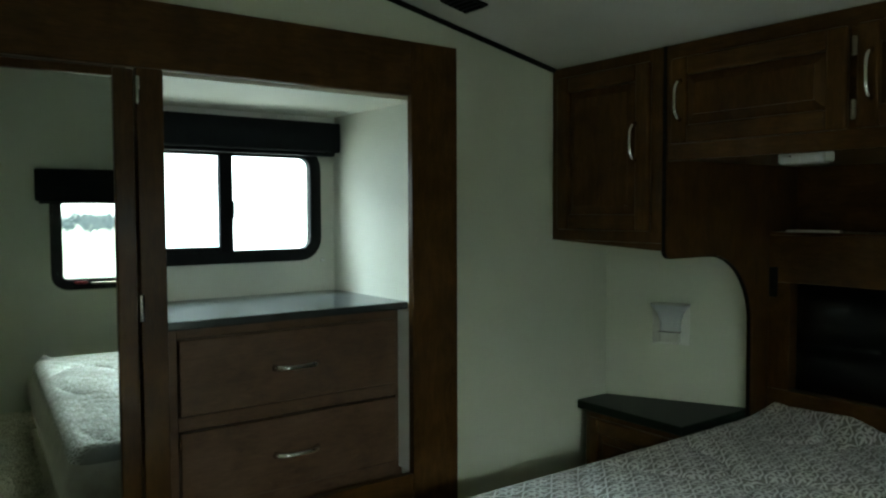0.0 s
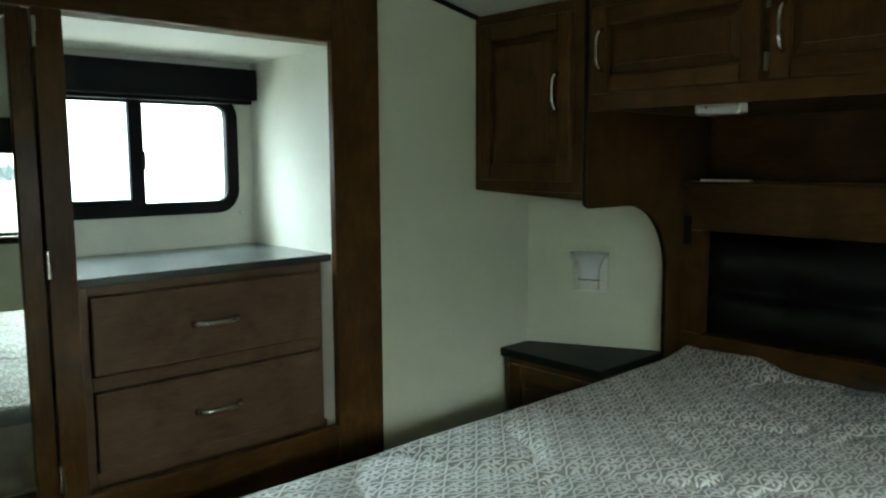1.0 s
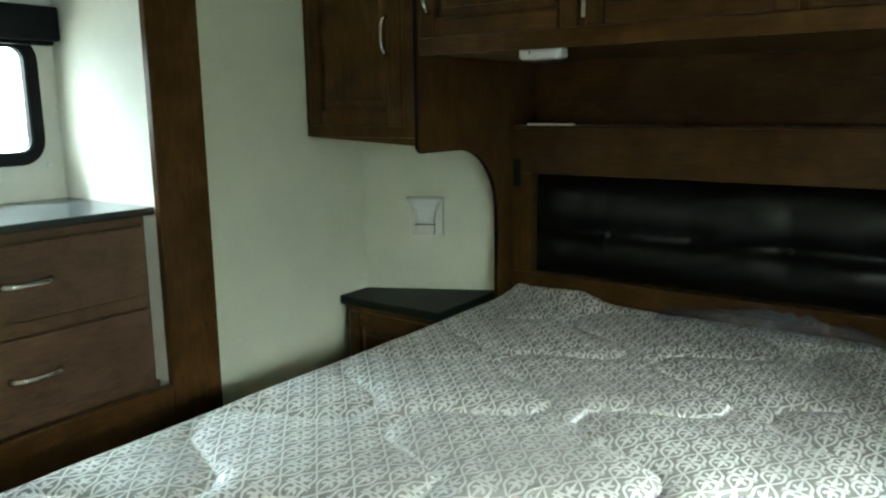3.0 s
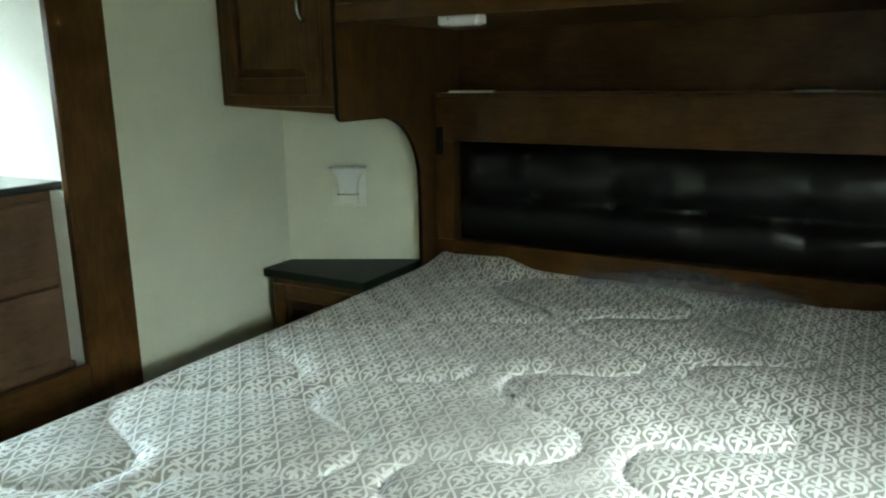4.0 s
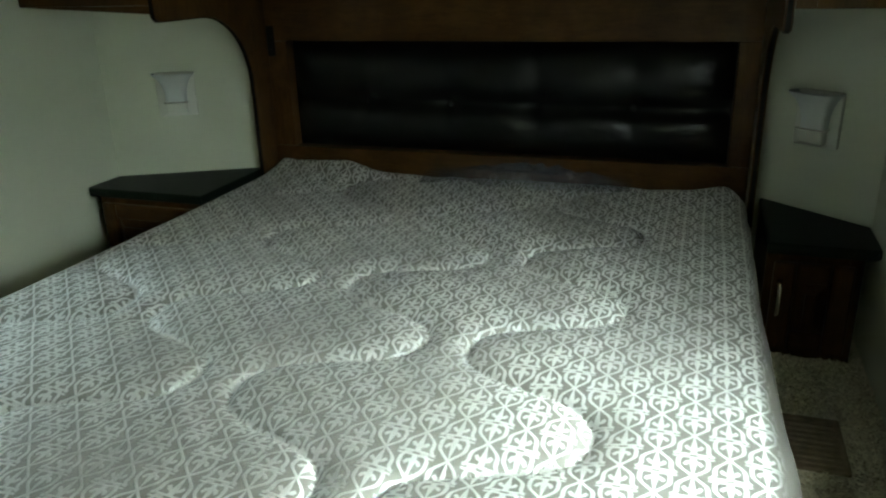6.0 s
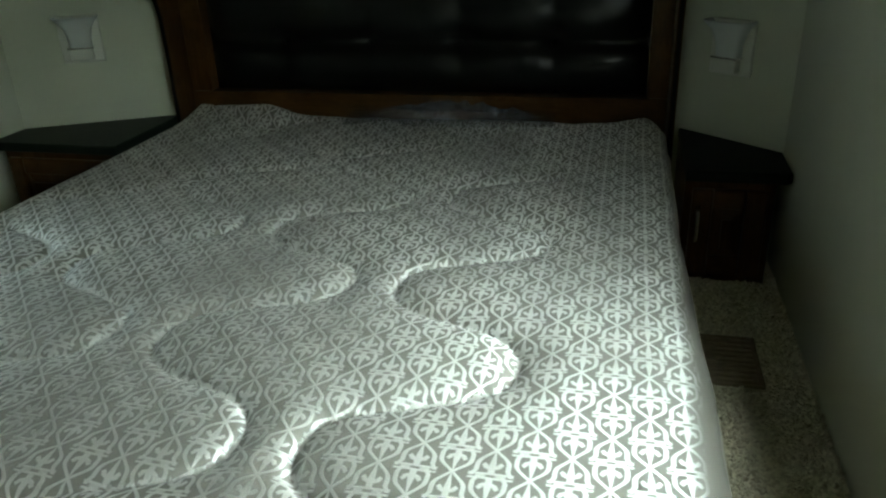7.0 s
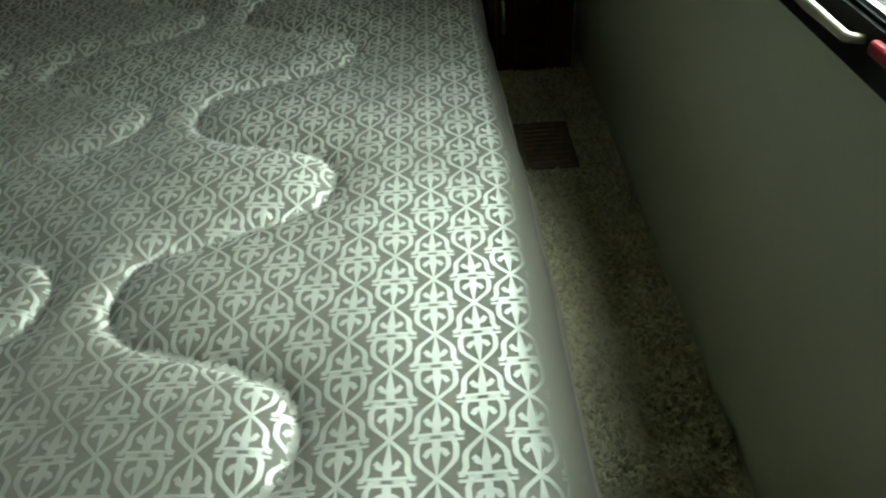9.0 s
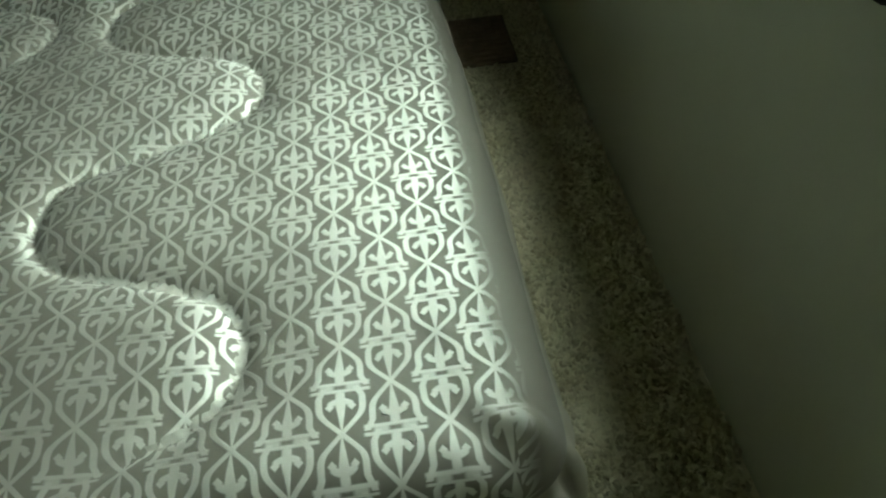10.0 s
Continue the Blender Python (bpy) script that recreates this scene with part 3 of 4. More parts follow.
def curve_profile(low=0.0):
    lower = [(-0.122, 0.0), (-0.122, 0.50), (-0.124, 0.58 - low)]
    arc = []
    for k in range(1, 12):
        a = radians(90 * k / 12)
        arc.append((-0.352 + 0.228 * math.cos(a), 0.590 - low + 0.228 * math.sin(a)))
    top = [(-0.36, 0.818 - low), (-0.45, 0.818 - low)]
    cor = [(-0.546 - 0.020 * math.sin(radians(a)), 0.838 - low - 0.020 * math.cos(radians(a))) for a in (0, 22, 45, 67, 90)]
    return lower + arc + top + cor + [(YC, 1.20), (YC, 1.418)]


def headboard():
    t = thing("headboard", (0, 0.0, 0.0), "dark brown wooden headboard surround with a black tufted leatherette panel", "headboard")
    yf = -0.030
    part("top_rail", bx(-P + 0.019, P - 0.031, yf, 0.02, 0.721, 0.874, bev=0.003), wood_x, t)
    part("bottom_rail", bx(-P + 0.019, P - 0.031, yf, 0.02, 0.0, 0.371, bev=0.003), wood_x, t)
    for s in (-1, 1):
        a, b = sorted((s * 0.700, s * (P - (0.019 if s < 0 else 0.031))))
        part("stile", bx(a, b, yf, 0.02, 0.3712, 0.7208, bev=0.003), wood_z, t)
    part("shelf", bx(-P + 0.019, P - 0.031, yf - 0.006, 0.15, 0.8742, 0.884, bev=0.003), wood_x, t)
    part("niche_back", bx(-P + 0.019, P - 0.031, 0.135, 0.15, 0.884, 1.10), wood_x, t)
    for s in (-1, 1):
        prof = curve_profile(0.0 if s < 0 else 0.030)
        x0, x1 = sorted((s * P, s * (P - 0.0185))) if s < 0 else (P - 0.0305, P - 0.012)
        bm = prism(bmesh.new(), prof + [(0.15, 1.418), (0.15, 0.0)], "x", x0, x1)
        sp = part("side_panel", bm, wood_z, t)
        bm = bmesh.new()
        rows = []
        for i, (y, z) in enumerate(prof):
            p0, p1 = Vector(prof[max(i - 1, 0)]), Vector(prof[min(i + 1, len(prof) - 1)])
            n = (p1 - p0).normalized()
            out = Vector((-n.y, n.x))
            q = Vector((y, z))
            rows.append([bm.verts.new((x, *(q + out * o))) for x, o in ((x0 + 0.004, -0.004), (x0 + 0.004, 0.003), (x1 - 0.004, 0.003), (x1 - 0.004, -0.004))])
        for a, b in zip(rows, rows[1:]):
            for k in range(4):
                bm.faces.new((a[k], a[(k + 1) % 4], b[(k + 1) % 4], b[k]))
        part("edge_banding", bm, banding, sp, "black rubber edge banding")
    # padded panel, button tufted
    bm = bmesh.new()
    nx, nz = 200, 60
    x0, x1, z0, z1 = -0.704, 0.704, 0.367, 0.725
    btn = [(-0.430 + 0.285 * k, 0.525) for k in range(4)]
    grid = []
    for j in range(nz + 1):
        row = []
        for i in range(nx + 1):
            x, z = x0 + (x1 - x0) * i / nx, z0 + (z1 - z0) * j / nz
            e = min(x - x0, x1 - x, z - z0, z1 - z)
            up = z > 0.525
            # two rows of five cushions, drawn in along the seams and to the buttons
            u = ((x - btn[0][0]) / 0.285) % 1.0
            ex = 0.285 * min(u, 1 - u) if btn[0][0] - 0.14 < x < btn[3][0] + 0.14 else 9.0
            ez = math.hypot(z - 0.525, 0.011)
            d = min(math.hypot(x - b[0], z - b[1]) for b in btn)
            puff = 0.050 * (1 - math.exp(-(min(x - x0, x1 - x) / 0.05) ** 1.2)) * (1 - math.exp(-(min(z - z0, z1 - z) / 0.036) ** 1.2))
            puff -= 0.030 * math.exp(-(ez / (0.036 if up else 0.024)) ** 1.5) * (1 - math.exp(-e / 0.02))
            puff -= (0.006 + 0.016 * math.exp(-ez / 0.045)) * math.exp(-(ex / 0.048) ** 1.4) * (1 - math.exp(-e / 0.02))
            if up:
                puff -= 0.018 * math.exp(-(ex / 0.048) ** 1.4) * math.exp(-((z1 - z) / 0.07) ** 2)
            puff -= 0.014 * math.exp(-(d / 0.040) ** 1.3)
            puff += (0.0030 * noise.noise((x * 7, 3.1, z * 9)) + 0.0016 * noise.noise((x * 22 + z * 10, 1.1, z * 14))) * (1 - math.exp(-e / 0.03))
            row.append(bm.verts.new((x, 0.020 - puff, z)))
        grid.append(row)
    for a, b in zip(grid, grid[1:]):
        for i in range(nx):
            bm.faces.new((a[i], a[i + 1], b[i + 1], b[i]))
    pad = part("padded_panel", bm, leather, t, "black button-tufted leatherette panel", True)
    for b in btn:
        bm = bmesh.new()
        bmesh.ops.create_uvsphere(bm, u_segments=12, v_segments=8, radius=0.010)
        for v in bm.verts:
            v.co = Vector((v.co.x + b[0], v.co.y * 0.25 + 0.012, v.co.z + b[1]))
        part("button", bm, leather, pad, "", True)
    return t


def wall_switch(x):
    t = thing("wall_switch", (x, -0.03, 0.72), "small black rocker switch on the headboard stile", "switch")
    part("plate", bx(x - 0.014, x + 0.014, -0.036, -0.0295, 0.672, 0.770, bev=0.003), blackplastic, t)
    part("rocker", bx(x - 0.008, x + 0.008, -0.0395, -0.0355, 0.694, 0.748, bev=0.002), blackplastic, t)


def hinge(parent, x, z, yf):
    bm = bmesh.new()
    box(bm, x - 0.006, x + 0.006, yf - 0.003, yf + 0.001, z - 0.021, z + 0.021, bev=0.0012)
    tube(bm, [(x, yf - 0.004, z - 0.022), (x, yf - 0.004, z + 0.022)], 0.004, 8)
    part("hinge", bm, dull_nickel, parent, "nickel hinge")


def overhead_cabinet():
    t = thing("overhead_cabinet", (0, YC, 1.10), "dark brown three-door wooden overhead cabinet above the bed", "cabinet")
    xa, xb = -P + 0.0192, P - 0.0312
    part("body", bx(xa, xb, YC + 0.0185, 0.134, 1.100, 1.412), wood_x, t)
    fr = bmesh.new()
    for a in ((xa, xb, 1.094, 1.141), (xa, xb, 1.372, 1.418), (xa, -0.744, 1.141, 1.372), (-0.272, -0.246, 1.141, 1.372), (0.226, 0.252, 1.141, 1.372), (0.726, xb, 1.141, 1.372)):
        box(fr, a[0], a[1], YC, YC + 0.018, a[2], a[3], bev=0.0015)
    part("face_frame", fr, wood_x, t)
    for x0, x1 in ((-0.752, -0.270), (-0.250, 0.232), (0.250, 0.734)):
        d = raised_door(t, x0, x1, 1.140, 1.376, YC - 0.0205)
        part("pull", bow_pull((x0 + 0.034, YC - 0.0205, 1.258), (0, 0, 1), 0.108, (0, -1, 0)), chrome, d, "brushed nickel bow pull", True)
        for z in (1.185, 1.330):
            hinge(d, x1 + 0.008, z, YC - 0.001)
    return t


def wall_cabinet(x0, x1, pull_x, zb, wedge=0.0):
    t = thing("wall_cabinet", ((x0 + x1) / 2, YC, zb), "dark brown wooden wall cabinet with one raised-panel door over a nightstand", "cabinet", "cabinets over the nightstands")
    back = -0.30 if abs(x0) > 1.1 or abs(x1) > 1.0 else -0.2
    part("body", bx(x0, x1, YC + 0.0185, back + 0.03, zb + 0.002, 1.416), wood_z, t)
    fr = bmesh.new()
    w = 0.040
    for a in ((x0, x0 + w, zb, 1.418), (x1 - w, x1, zb, 1.418), (x0 + w, x1 - w, zb, zb + 0.040), (x0 + w, x1 - w, 1.376, 1.418)):
        box(fr, a[0], a[1], YC, YC + 0.018, a[2], a[3], bev=0.0015)
    part("face_frame", fr, wood_z, t)
    if wedge:
        # dark wood wedge under the cabinet, deeper towards one end
        part("bottom_rail", prism(bmesh.new(), [(x0, zb - 0.0004), (x1, zb - 0.0004), (x1, zb - wedge)], "y", YC, back + 0.05), wood_x, t)
    d = raised_door(t, x0 + 0.036, x1 - 0.034, zb + 0.034, 1.382, YC - 0.0205)
    part("pull", bow_pull((pull_x, YC - 0.0205, 1.155), (0, 0, 1), 0.108, (0, -1, 0)), chrome, d, "brushed nickel bow pull", True)
    return t


def reading_light(x0, x1, y, z):
    t = thing("reading_light", ((x0 + x1) / 2, y, z), "white plastic strip light under the overhead cabinet", "light")
    part("housing", bx(x0, x1, y - 0.022, y + 0.022, z - 0.027, z, bev=0.006, seg=3), white_plastic, t)
    part("lens", bx(x0 + 0.006, x1 - 0.006, y - 0.0245, y + 0.014, z - 0.030, z - 0.005, bev=0.007, seg=3), silver_lens, t, "silvery prismatic lens")


def shelf_strip(x0, x1, m, lab):
    t = thing("shelf_strip", ((x0 + x1) / 2, -0.02, 0.884), lab, "strip")
    part("strip", bx(x0, x1, -0.034, -0.012, 0.8842, 0.892, bev=0.002), m, t)


headboard()
wall_switch(-0.755)
overhead_cabinet()
wall_cabinet(WL + 0.001, -0.7925, -0.872, 0.860, 0.022)
wall_cabinet(0.7805, WR - 0.001, 0.85, 0.834)
reading_light(-0.470, -0.344, -0.50, 1.0995)
shelf_strip(-0.715, -0.545, white_plastic, "thin white plastic strip lying on the headboard shelf")
# faint grey marks on the shelf edge, built as thin strips
shelf_strip(0.365, 0.465, grey_strip, "thin grey strip on the headboard shelf edge")
shelf_strip(0.685, 0.760, grey_strip, "short grey strip on the headboard shelf edge")


def nightstand(s):
    """s: -1 beside the left wall, +1 beside the right wall."""
    W = 1.232 if s < 0 else 1.042
    yf = -0.457 if s < 0 else -0.478
    t = thing("nightstand", (s * (W + P) / 2, yf + 0.1, 0.0), "dark brown corner nightstand with a dark laminate top and canted back", "nightstand", "nightstands beside the bed")
    yb = -0.298

    def cant(x):
        return -0.0655 + (yb + 0.0655) * (x - 0.78) / (W - 0.78)
    pts = [(P + 0.002, yf), (W - 0.016, yf), (W - 0.004, yf + 0.012), (W - 0.002, cant(W - 0.002) - 0.004), (P + 0.002, cant(P + 0.002) - 0.004)]
    part("top", prism(bmesh.new(), [(s * x, y) for x, y in pts], "z", 0.276, 0.304, bev=0.006), nightstand_top, t, "dark laminate top with a rounded edge")
    yb2 = yf + 0.022
    pts = [(P + 0.004, yb2 + 0.018), (W - 0.034, yb2 + 0.018), (W - 0.034, cant(W - 0.034) - 0.006), (P + 0.004, cant(P + 0.004) - 0.006)]
    part("body", prism(bmesh.new(), [(s * x, y) for x, y in pts], "z", 0.004, 0.2755), wood_z, t)
    fr = bmesh.new()
    a, b = P + 0.004, W - 0.034
    for q in ((a, a + 0.03, 0.004, 0.275), (b - 0.03, b, 0.004, 0.275), (a + 0.03, b - 0.03, 0.004, 0.034), (a + 0.03, b - 0.03, 0.245, 0.275)):
        xs = sorted((s * q[0], s * q[1]))
        box(fr, *xs, yb2, yb2 + 0.0178, q[2], q[3], bev=0.0015)
    part("face_frame", fr, wood_z, t)
    xs = sorted((s * (a + 0.018), s * (b - 0.018)))
    d = raised_door(t, *xs, 0.028, 0.256, yb2 - 0.0205)
    part("pull", bow_pull((s * (a + 0.034), yb2 - 0.0205, 0.165), (0, 0, 1), 0.09, (0, -1, 0)), chrome, d, "brushed nickel bow pull", True)


nightstand(-1)
nightstand(1)


def wall_sconce(s):
    W = 1.232 if s < 0 else 1.042
    slope = (-0.297 + (0.0655 if s < 0 else 0.0785)) / (W - 0.78)
    xc = 1.030 if s < 0 else 0.905
    zc = 0.572 if s < 0 else 0.552
    base = Vector((s * xc, (-0.0655 if s < 0 else -0.0785) + slope * (xc - 0.78) - 0.001, zc))
    ang = math.atan(slope) * s
    m = Matrix.Translation(base) @ Matrix.Rotation(ang, 4, "Z")
    t = thing("wall_sconce", base, "small white wall light with square plate and flared shade", "wall light", "wall lights over the nightstands")

    def put(bm, *rest):
        bmesh.ops.transform(bm, matrix=m, verts=bm.verts)
        return part(*rest[:1], bm, *rest[1:])
    put(bx(-0.062, 0.062, -0.010, 0.0, -0.076, 0.066, bev=0.004), "plate", plate_ivory, t)
    # square shade, flaring upwards in a hollow curve, open on top
    bm = bmesh.new()
    prof = [(0.033, -0.030), (0.033, -0.014), (0.035, 0.006), (0.040, 0.026), (0.049, 0.044), (0.064, 0.060), (0.067, 0.065)]
    n = 28

    def loop(r, z):
        row = []
        for k in range(n + 1):
            a = math.pi * k / n
            c, q = math.cos(a), math.sin(a)
            row.append(bm.verts.new((r * math.copysign(abs(c) ** 0.4, c), -0.010 - 0.85 * r * q ** 0.4, z)))
        return row
    rings = [loop(r, z) for r, z in prof] + [loop(r - 0.004, z) for r, z in reversed(prof)]
    for a, b in zip(rings, rings[1:]):
        for k in range(n):
            bm.faces.new((a[k], a[k + 1], b[k + 1], b[k]))
    bm.faces.new(rings[-1])
    put(bm, "shade", frosted, t, "flared frosted shade", True)
    put(bx(-0.038, 0.038, -0.044, -0.0102, -0.030, -0.026, bev=0.001), "collar", chrome, t, "bright nickel collar")
    put(bx(-0.033, 0.033, -0.038, -0.0102, -0.066, -0.0302, bev=0.004), "base", plate_ivory, t)


wall_sconce(-1)
wall_sconce(1)


# ---- mattress ----
def seam_x(c, ph, y):
    s = math.sin(2 * math.pi * (y - ph) / 0.455)
    return c + 0.125 * math.tanh(1.5 * s) / math.tanh(1.5)


SEAMS = [(c, -0.92 - 0.114 - (0.0 if k % 2 else 0.2275)) for k, c in enumerate((-0.62, -0.285, 0.050, 0.385))]
SEAM_PTS = []
for c, ph in SEAMS:
    for k in range(900):
        y = 0.05 - 2.1 * k / 899
        SEAM_PTS.append((seam_x(c, ph, y), y))
SEAM_NP = np.array(SEAM_PTS)


def head_rise(x, y):
    """The padding is bunched up against the headboard, most at one end."""
    hump = 1 / (1 + math.exp(-(x + 0.79) / 0.02)) / (1 + math.exp((x + 0.40) / 0.022))
    h = 0.022 + 0.050 * hump + 0.028 * math.exp(-((x - 0.70) / 0.07) ** 2) + 0.006 * noise.noise((x * 8, 0.3, 8.1))
    return h * math.exp(-((y + 0.06) / (0.13 if y > -0.06 else 0.110)) ** 2)


def mattress():
    t = thing("mattress", (0, -0.98, 0.0), "bare quilted mattress in silver-white damask ticking on a low base", "mattress")
    ax, y0, y1, z0, r = 0.785, -2.006, -0.032, 0.300, 0.046
    yc, ay = (y0 + y1) / 2, (y1 - y0) / 2
    N = 1000
    per = []
    L = 4 * (ax + ay)
    for i in range(N):
        s = L * i / N
        if s < 2 * ax:
            p = (-1 + s / ax, -1)
        elif s < 2 * ax + 2 * ay:
            p = (1, -1 + (s - 2 * ax) / ay)
        elif s < 4 * ax + 2 * ay:
            p = (1 - (s - 2 * ax - 2 * ay) / ax, 1)
        else:
            p = (-1, 1 - (s - 4 * ax - 2 * ay) / ay)
        per.append(p)

    def loop(d):
        a, b, rc = ax - d, ay - d, max(0.062 - d, 0.0)
        out = []
        for u, v in per:
            x, y = u * a, v * b
            gx, gy = abs(x) - (a - rc), abs(y) - (b - rc)
            if rc > 0 and gx > 0 and gy > 0:
                h = math.hypot(gx, gy)
                m = max(gx, gy)
                gx, gy = gx / h * m, gy / h * m
                x, y = math.copysign(a - rc + gx, x), math.copysign(b - rc + gy, y)
            y += yc
            # the sides swell towards the foot and draw in towards the head
            side = (min(0.007, max(-0.020, -0.0065 + 0.034 * (-1.1 - y))) if x > 0 else 0.006 * min(1.0, max(-1.0, (-1.05 - y) / 0.6))) + 0.005 * noise.noise((3.0 * math.copysign(1, x), y * 7, 0.2))
            out.append((x + side * x / ax * max(0.0, 1 - d / 0.4), y))
        return out

    def gather(x, y):
        """Cloth bunched up in folds at the foot corner."""
        k = math.exp(-((x - 0.762) ** 2 + (y + 1.968) ** 2) / 0.0016)
        if k < 0.01:
            return 0.0
        a = math.atan2(y + 1.80, x - 0.60)
        return k * (0.011 * math.sin(a * 23 + 3 * noise.noise((x * 9, y * 9, 0))) + 0.014 * noise.noise((x * 34, y * 34, 4.2)))
    def crease(x, y, z):
        """Upright folds in the border round the foot corner."""
        k = math.exp(-((x - 0.775) ** 2 + (y + 1.99) ** 2) / 0.006)
        a = math.atan2(y + 1.86, x - 0.64)
        return k * (0.008 * math.sin(a * 26 + z * 14) + 0.010 * noise.noise((x * 22, y * 22, z * 9)))
    insets = [0.0, 0.0015, 0.004, 0.008, 0.013, 0.019, 0.026, 0.034] + [0.040 + 0.0055 * k for k in range(140)]
    insets = [d for d in insets if d < ax - 0.004]
    bm = bmesh.new()
    rows = []
    for d in insets:
        pts = np.array(loop(d))
        dist = np.full(len(pts), 9.0)
        for k in range(0, len(SEAM_NP), 900):
            q = SEAM_NP[k:k + 900]
            dist = np.minimum(dist, np.sqrt(((pts[:, None, :] - q[None, :, :]) ** 2).sum(-1)).min(1))
        drop = r - math.sqrt(max(r * r - max(r - d, 0) ** 2, 0)) if d < r else 0.0
        quilt = 0.0110 * (1 - np.exp(-dist / 0.0075)) + 0.0112 * (1 - np.exp(-(dist / 0.045) ** 1.5)) - 0.0190
        row = []
        for (x, y), qz, ds in zip(pts, quilt, dist):
            fade = min(1, max(0, (d - 0.02) / 0.07))
            wav = 0.006 * noise.noise((x * 2.3, y * 2.3, 0.4)) + 0.0025 * noise.noise((x * 9, y * 9, 1.7))
            wav += 0.0030 * noise.noise((x * 75, y * 75, 2.9)) * math.exp(-(ds / 0.017) ** 2) + 0.0016 * noise.noise((x * 30, y * 30, 8.8))
            wav += 0.005 * noise.noise((x * 24 + 3 * y, y * 3, 6.1)) * math.exp(-((y + 1.975) / 0.08) ** 2)
            head = head_rise(x, y)
            row.append(bm.verts.new((x, y, z0 - drop + fade * (qz + wav + head) + gather(x, y) * min(1.0, d / 0.02))))
        rows.append(row)
    for a, b in zip(rows, rows[1:]):
        for i in range(N):
            j = (i + 1) % N
            bm.faces.new((a[i], a[j], b[j], b[i]))
    bm.faces.new(rows[-1])
    top = part("quilted_top", bm, ticking, t, "silver-white damask quilted top", True)
    # puckered stitching down each quilting line, its pale colour imitating glints
    rng = random.Random(11)
    for c, ph in SEAMS:
        bm = bmesh.new()
        rows, y = [], y1 - 0.19
        x = seam_x(c, ph, y)
        while y > y0 + 0.075:
            dx = seam_x(c, ph, y - 0.001) - seam_x(c, ph, y + 0.001)
            run = math.hypot(dx, 0.002)
            tx, ty = dx / run, -0.002 / run
            x = seam_x(c, ph, y)
            zz = z0 - 0.0170 + 0.006 * noise.noise((x * 2.3, y * 2.3, 0.4)) + 0.0025 * noise.noise((x * 9, y * 9, 1.7)) + 0.0016 * noise.noise((x * 30, y * 30, 8.8)) + head_rise(x, y)
            on = max(0.0, min(1.0, 0.75 + 1.6 * noise.noise((x * 11, y * 11, 5.5))))
            row = []
            for o, up in ((-1, 0.0026), (0, 0.0), (1, 0.0026)):
                w = 0.0062 * (0.7 + 0.6 * rng.random())
                row.append(bm.verts.new((x - ty * o * w + tx * rng.uniform(-0.0012, 0.0012), y + tx * o * w, zz + up + on * rng.uniform(-0.0006, 0.0042) - 0.003 * (1 - on))))
            rows.append(row)
            y -= 0.0045 * max(abs(ty), 0.12)
        for a, b in zip(rows, rows[1:]):
            for k in (0, 1):
                bm.faces.new((a[k], a[k + 1], b[k + 1], b[k]))
        part("stitching", bm, stitch_glint, top, "puckered stitching, paled to imitate glints", True)
    # border
    bm = bmesh.new()
    base = loop(0.0)
    rows = []
    for k in range(13):
        f = k / 12
        z = (z0 - r) * (1 - f) + 0.062 * f
        row = []
        for i, (x, y) in enumerate(base):
            cx, cyy = x, y - yc
            out = (0.020 * math.sin(math.pi * f) + 0.003 * noise.noise((x * 5, y * 5, z * 14))) * min(1, f * 6)
            out += crease(x, y, z) * min(1, f * 8)
            nx_, ny_ = (1 if abs(cx) > ax - 0.05 else 0) * math.copysign(1, cx), (1 if abs(cyy) > ay - 0.05 else 0) * math.copysign(1, cyy)
            row.append(bm.verts.new((x + nx_ * out, y + ny_ * out, z)))
        rows.append(row)
    for a, b in zip(rows, rows[1:]):
        for i in range(N):
            j = (i + 1) % N
            bm.faces.new((a[i], a[j], b[j], b[i]))
    bm.faces.new(rows[-1])
    part("border", bm, border_cloth, t, "plain pale cloth side border", True)
    for z in (0.185, 0.066):
        bm = bmesh.new()
        pts = base[::2]
        n = len(pts)
        rings = []
        for i, (x, y) in enumerate(pts):
            cx, cyy = x, y - yc
            o = Vector((math.copysign(max(0, abs(cx) - ax + 0.10), cx), math.copysign(max(0, abs(cyy) - ay + 0.10), cyy), 0))
            o = o.normalized() if o.length > 0 else Vector((1, 0, 0))
            rings.append([bm.verts.new(Vector((x, y, z)) + o * (0.003 + 0.006 * math.cos(a)) + Vector((0, 0, 0.006 * math.sin(a)))) for a in (0, 1.05, 2.1, 3.14, 4.19, 5.24)])
        for i in range(n):
            a, b = rings[i], rings[(i + 1) % n]
            for k in range(6):
                bm.faces.new((a[k], a[(k + 1) % 6], b[(k + 1) % 6], b[k]))
        part("tape_edge", bm, tape_cloth, t, "pale bound tape edge", True)
    b = thing("bed_base", (0, -0.98, 0.0), "low dark board base under the mattress", "bed base")
    part("platform", bx(-0.74, 0.74, -1.93, -0.035, 0.0, 0.0605, bev=0.004), base_board, b)


mattress()


